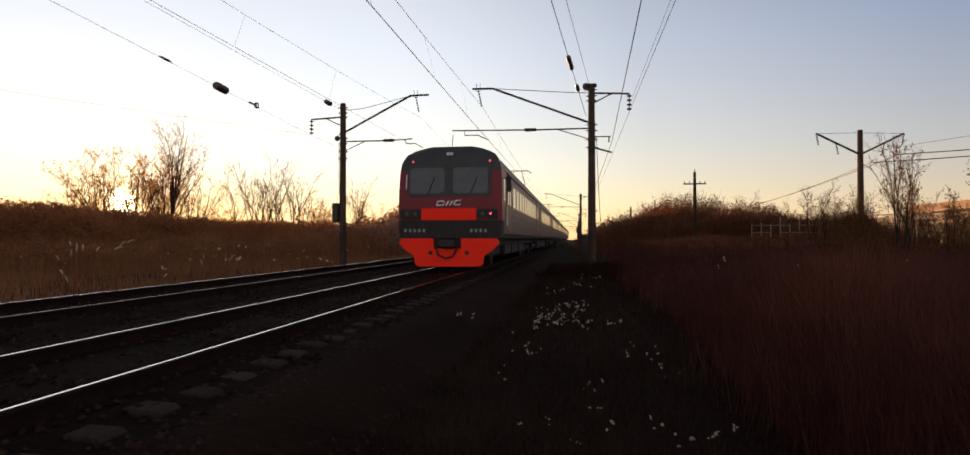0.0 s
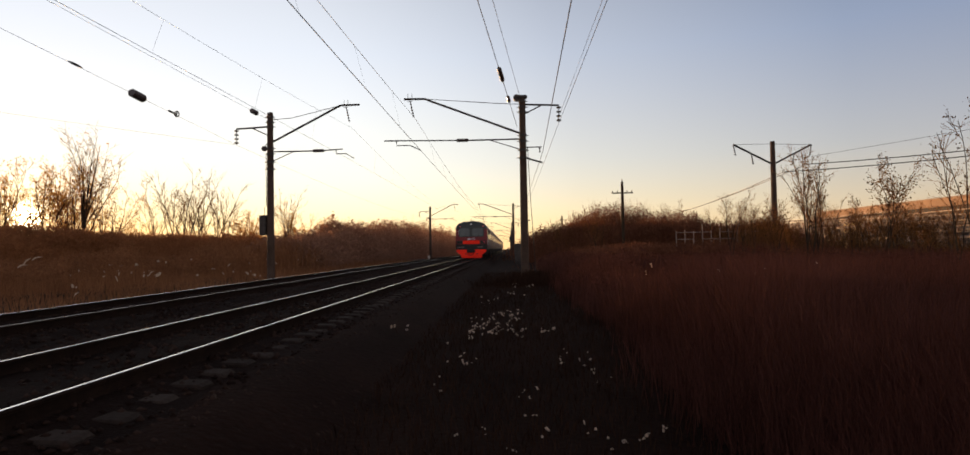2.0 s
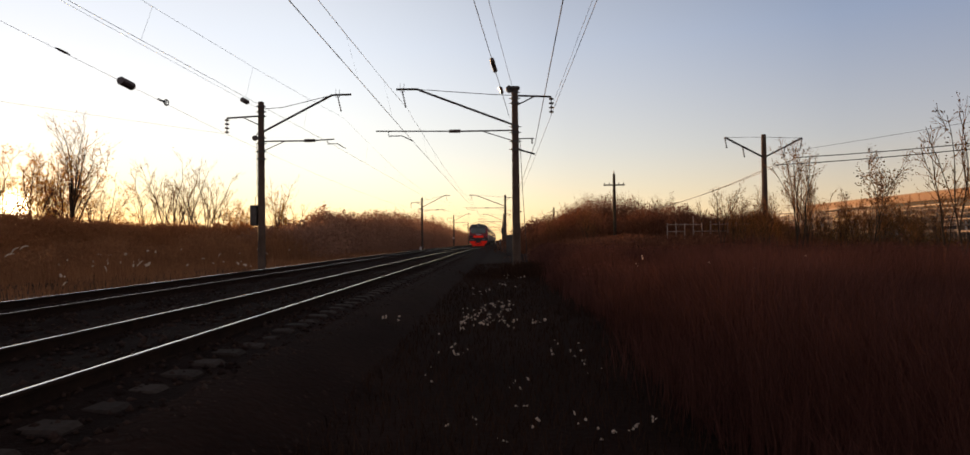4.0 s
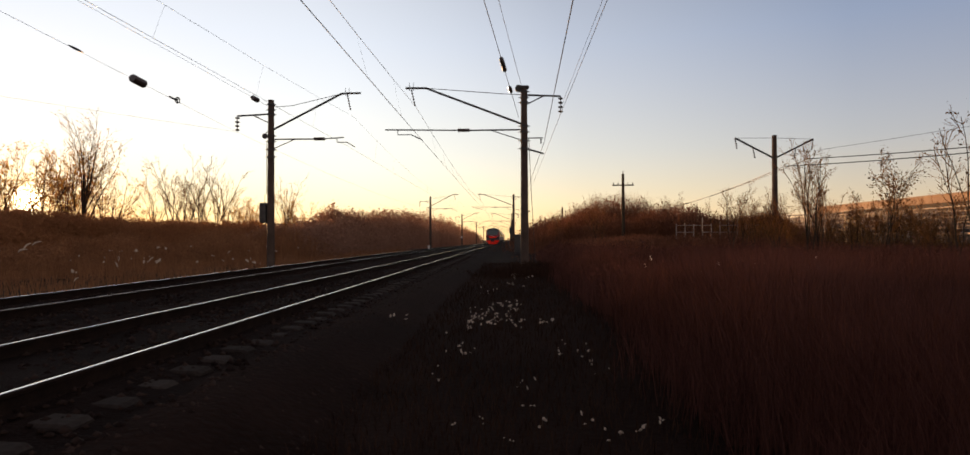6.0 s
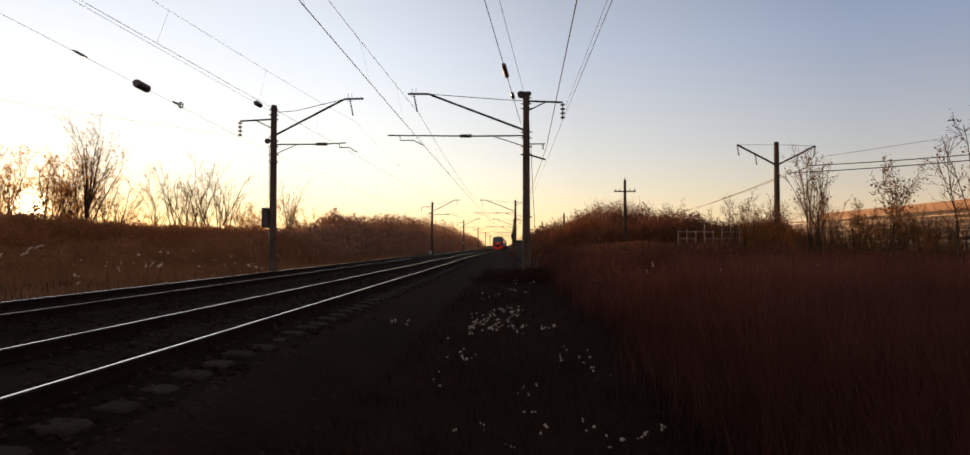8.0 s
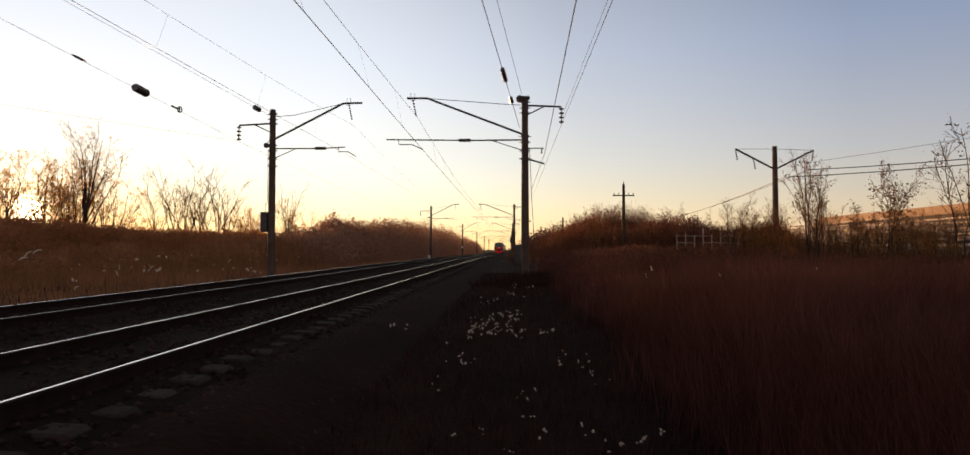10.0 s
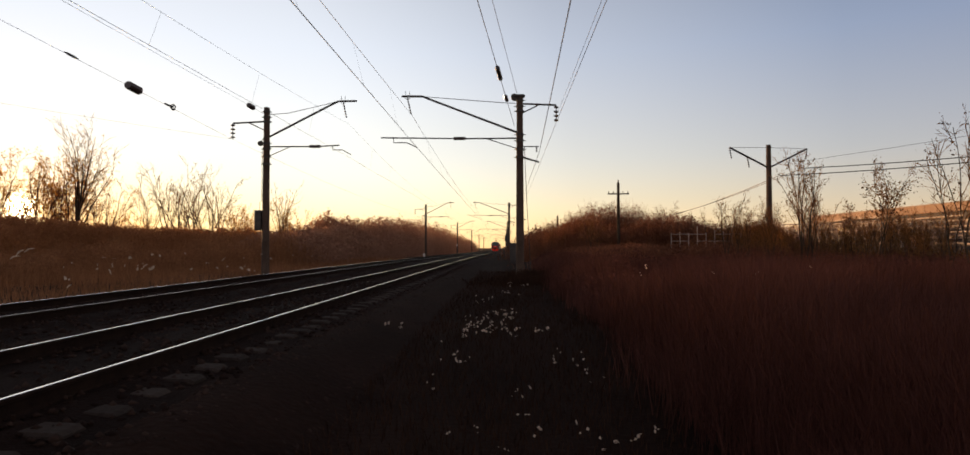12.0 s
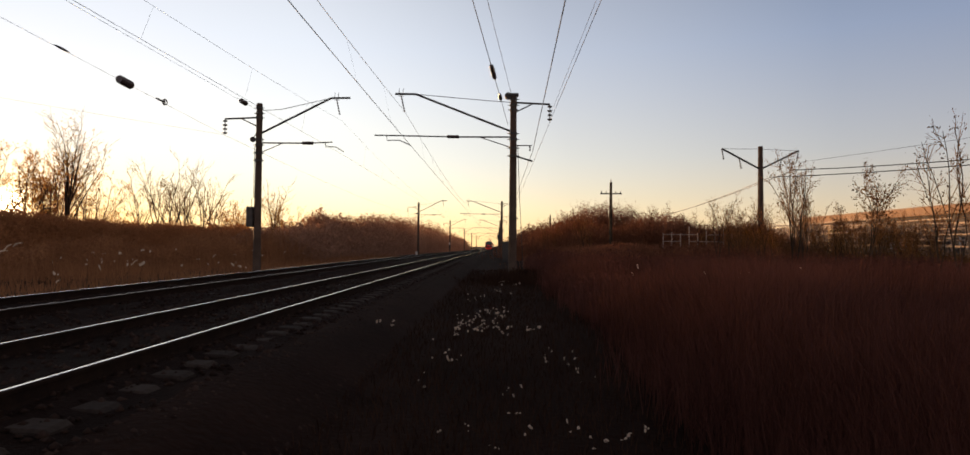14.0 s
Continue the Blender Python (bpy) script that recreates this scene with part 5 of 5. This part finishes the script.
def lattice(g, a, b, wdt, n, r=0.05):
    """A square lattice beam from a to b."""
    a, b = Vector(a), Vector(b)
    d = (b - a).normalized()
    u = d.cross(Vector((0, 0, 1)))
    if u.length < 0.1:
        u = Vector((1, 0, 0))
    u.normalize()
    v = d.cross(u)
    cs = [(u * i + v * j) * wdt / 2 for i, j in ((-1, -1), (1, -1), (1, 1), (-1, 1))]
    for c in cs:
        g.tube([a + c, b + c], r, 4)
    for k in range(n):
        p, q = a.lerp(b, k / n), a.lerp(b, (k + 1) / n)
        for i in range(4):
            g.tube([p + cs[i], q + cs[(i + 1) % 4]], r * 0.6, 3, cap=False)


def build_substation():
    rd = random.Random(9)
    # portal frames of the switchyard, their beams along the line
    for row in range(4):
        for k in range(5):
            x, yy = 44 + row * 8.5, 86 + k * 13 + row * 2
            z = float(ground_z(x, yy))
            th = thing("switchyard_portal", "lattice steel portal with hanging insulators in the switchyard", "portal frame", "switchyard portals", m=pose(x, yy, z, 0, 0, 90))
            H = 5.2 + 0.5 * (k % 2) + 0.25 * row
            for q in (0, 9.5):
                g = Geo()
                lattice(g, (q, 0, -0.3), (q, 0, H), 0.5, 7)
                part("column", g, M_GALV, th)
            for h in (H, H * 0.72):
                g = Geo()
                lattice(g, (0, 0, h), (9.5, 0, h), 0.45, 12)
                part("beam", g, M_GALV, th)
            for q in (1.8, 4.7, 7.6):
                part("insulator", insulator_string(7, 0.18, 0.11), M_INSUL, th, m=pose(q, 0, H - 0.2))
    # apparatus below
    for k in range(34):
        x, y = rd.uniform(42, 98), rd.uniform(98, 128)
        z = float(ground_z(x, y))
        th = thing("switchgear", "high-voltage apparatus on a steel stand", "switchgear", "switchyard apparatus", m=pose(x, y, z, 0, 0, rd.uniform(0, 90)))
        h = rd.uniform(1.6, 2.8)
        st = Geo()
        for q in (-0.5, 0.5):
            st.tube([(q, 0, -0.3), (q, 0, h)], 0.07, 5)
        st.tube([(-0.8, 0, h), (0.8, 0, h)], 0.09, 5).tube([(-0.5, 0, h * 0.2), (0.5, 0, h * 0.9)], 0.04, 4)
        part("stand", st, M_GALV, th)
        for q in (-0.6, 0, 0.6):
            part("bushing", Geo().tube([(q, 0, h + 0.2 * i) for i in range(8)], [0.16 if i % 2 else 0.10 for i in range(8)], 8), M_POSTW if k % 3 else M_INSUL, th)
    th = thing("transformer", "grey power transformer, its tank coloured orange for low sun", "transformer", m=pose(px_place(1368, 100), 100, -1.0))
    # orange sunlight is put into the tank's colour
    part("tank", Geo().box(-0.9, 0.9, -0.8, 0.8, 0.0, 5.2, 0.1), mat("sunlit_tank_orange", (0.62, 0.36, 0.10), (0.8, 0.5, 0.16), 2, 0.5), th)
    for q in (-0.5, 0.0, 0.5):
        part("bushing", Geo().tube([(q, 0, 5.2 + 0.2 * i) for i in range(6)], [0.14 if i % 2 else 0.09 for i in range(6)], 8), M_INSUL, th)
    # long building at the back: shade put into its wall colour, sun into its roof edge
    th = thing("long_building", "long low building behind the switchyard, wall toned for shade, roof edge for sun", "building", m=pose(78.0, 92.0, -1.2))
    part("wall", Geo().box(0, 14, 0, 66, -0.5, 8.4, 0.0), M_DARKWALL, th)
    part("roof", Geo().box(-0.5, 14.5, -0.5, 66.5, 8.4, 10.0, 0.05), M_ROOFEDGE, th, "flat roof edge in a sunlit orange-brown tone")
    # racks of tubular busbars along the line
    for r, x in enumerate((50.0, 58.5, 67.0, 73.0)):
        rk = thing("busbar_rack", "rack of level tubular busbars on steel posts", "busbar rack", "busbar racks")
        for k in range(9):
            y = 84 + k * 8
            z = float(ground_z(x, y))
            part("post", Geo().tube([(x, y, z - 0.3), (x, y, z + 6.2)], 0.10, 5), M_GALV, rk)
        for h in (2.6, 3.5, 4.4, 5.3, 6.1):
            part("busbar", Geo().tube([(x - 0.15, 80 + k * 9 , float(ground_z(x, 110)) + h + 0.1 * math.sin(k * 2.0 + r)) for k in range(9)], 0.11, 5), M_GALV, rk)
    # fence along the yard
    fe = thing("yard_fence", "weathered pale post-and-rail yard fence", "fence")
    for k in range(11):
        x, y = 11.7 + k * 0.62, 43.5 + 0.05 * k
        z = float(ground_z(x, y))
        tall = (2.02, 2.1, 2.0, 2.5, 2.05, 2.2, 2.15, 2.3, 2.1, 2.25, 2.1)[k]
        part("post", Geo().box(x - 0.03, x + 0.03, y - 0.03, y + 0.03, z - 0.3, tall, 0.008), M_FENCE, fe)
        for h in (1.42, 1.90):
            if k < 10 and (k, h) not in ((2, 1.42), (4, 1.90), (7, 1.42)):
                part("fence_rail", Geo().box(x, x + 0.62, y - 0.045, y - 0.03, h, h + 0.05, 0.006), M_FENCE, fe)


# ---------------- build ----------------
build_ground()
build_ballast()
build_masts()
build_wires()
TRAIN = build_train()
build_poles()
build_cabinet()
build_substation()
build_brush()
build_fence_scrub()
build_reeds()
build_trees()
build_flowers()
build_track(T1, 260)
build_track(T2, 120)


def motions():
    rows = []
    for t, y in ((0, 20.3), (0.5, 32.0), (1, 44.4), (2, 69.2), (3, 93.2), (5, 139.5), (7, 184), (9, 227), (11, 268), (13, 306), (14, 324)):
        rows.append((t, pose(T1, y, float(grade(y + 8)))))
    walk(TRAIN, rows)


motions()
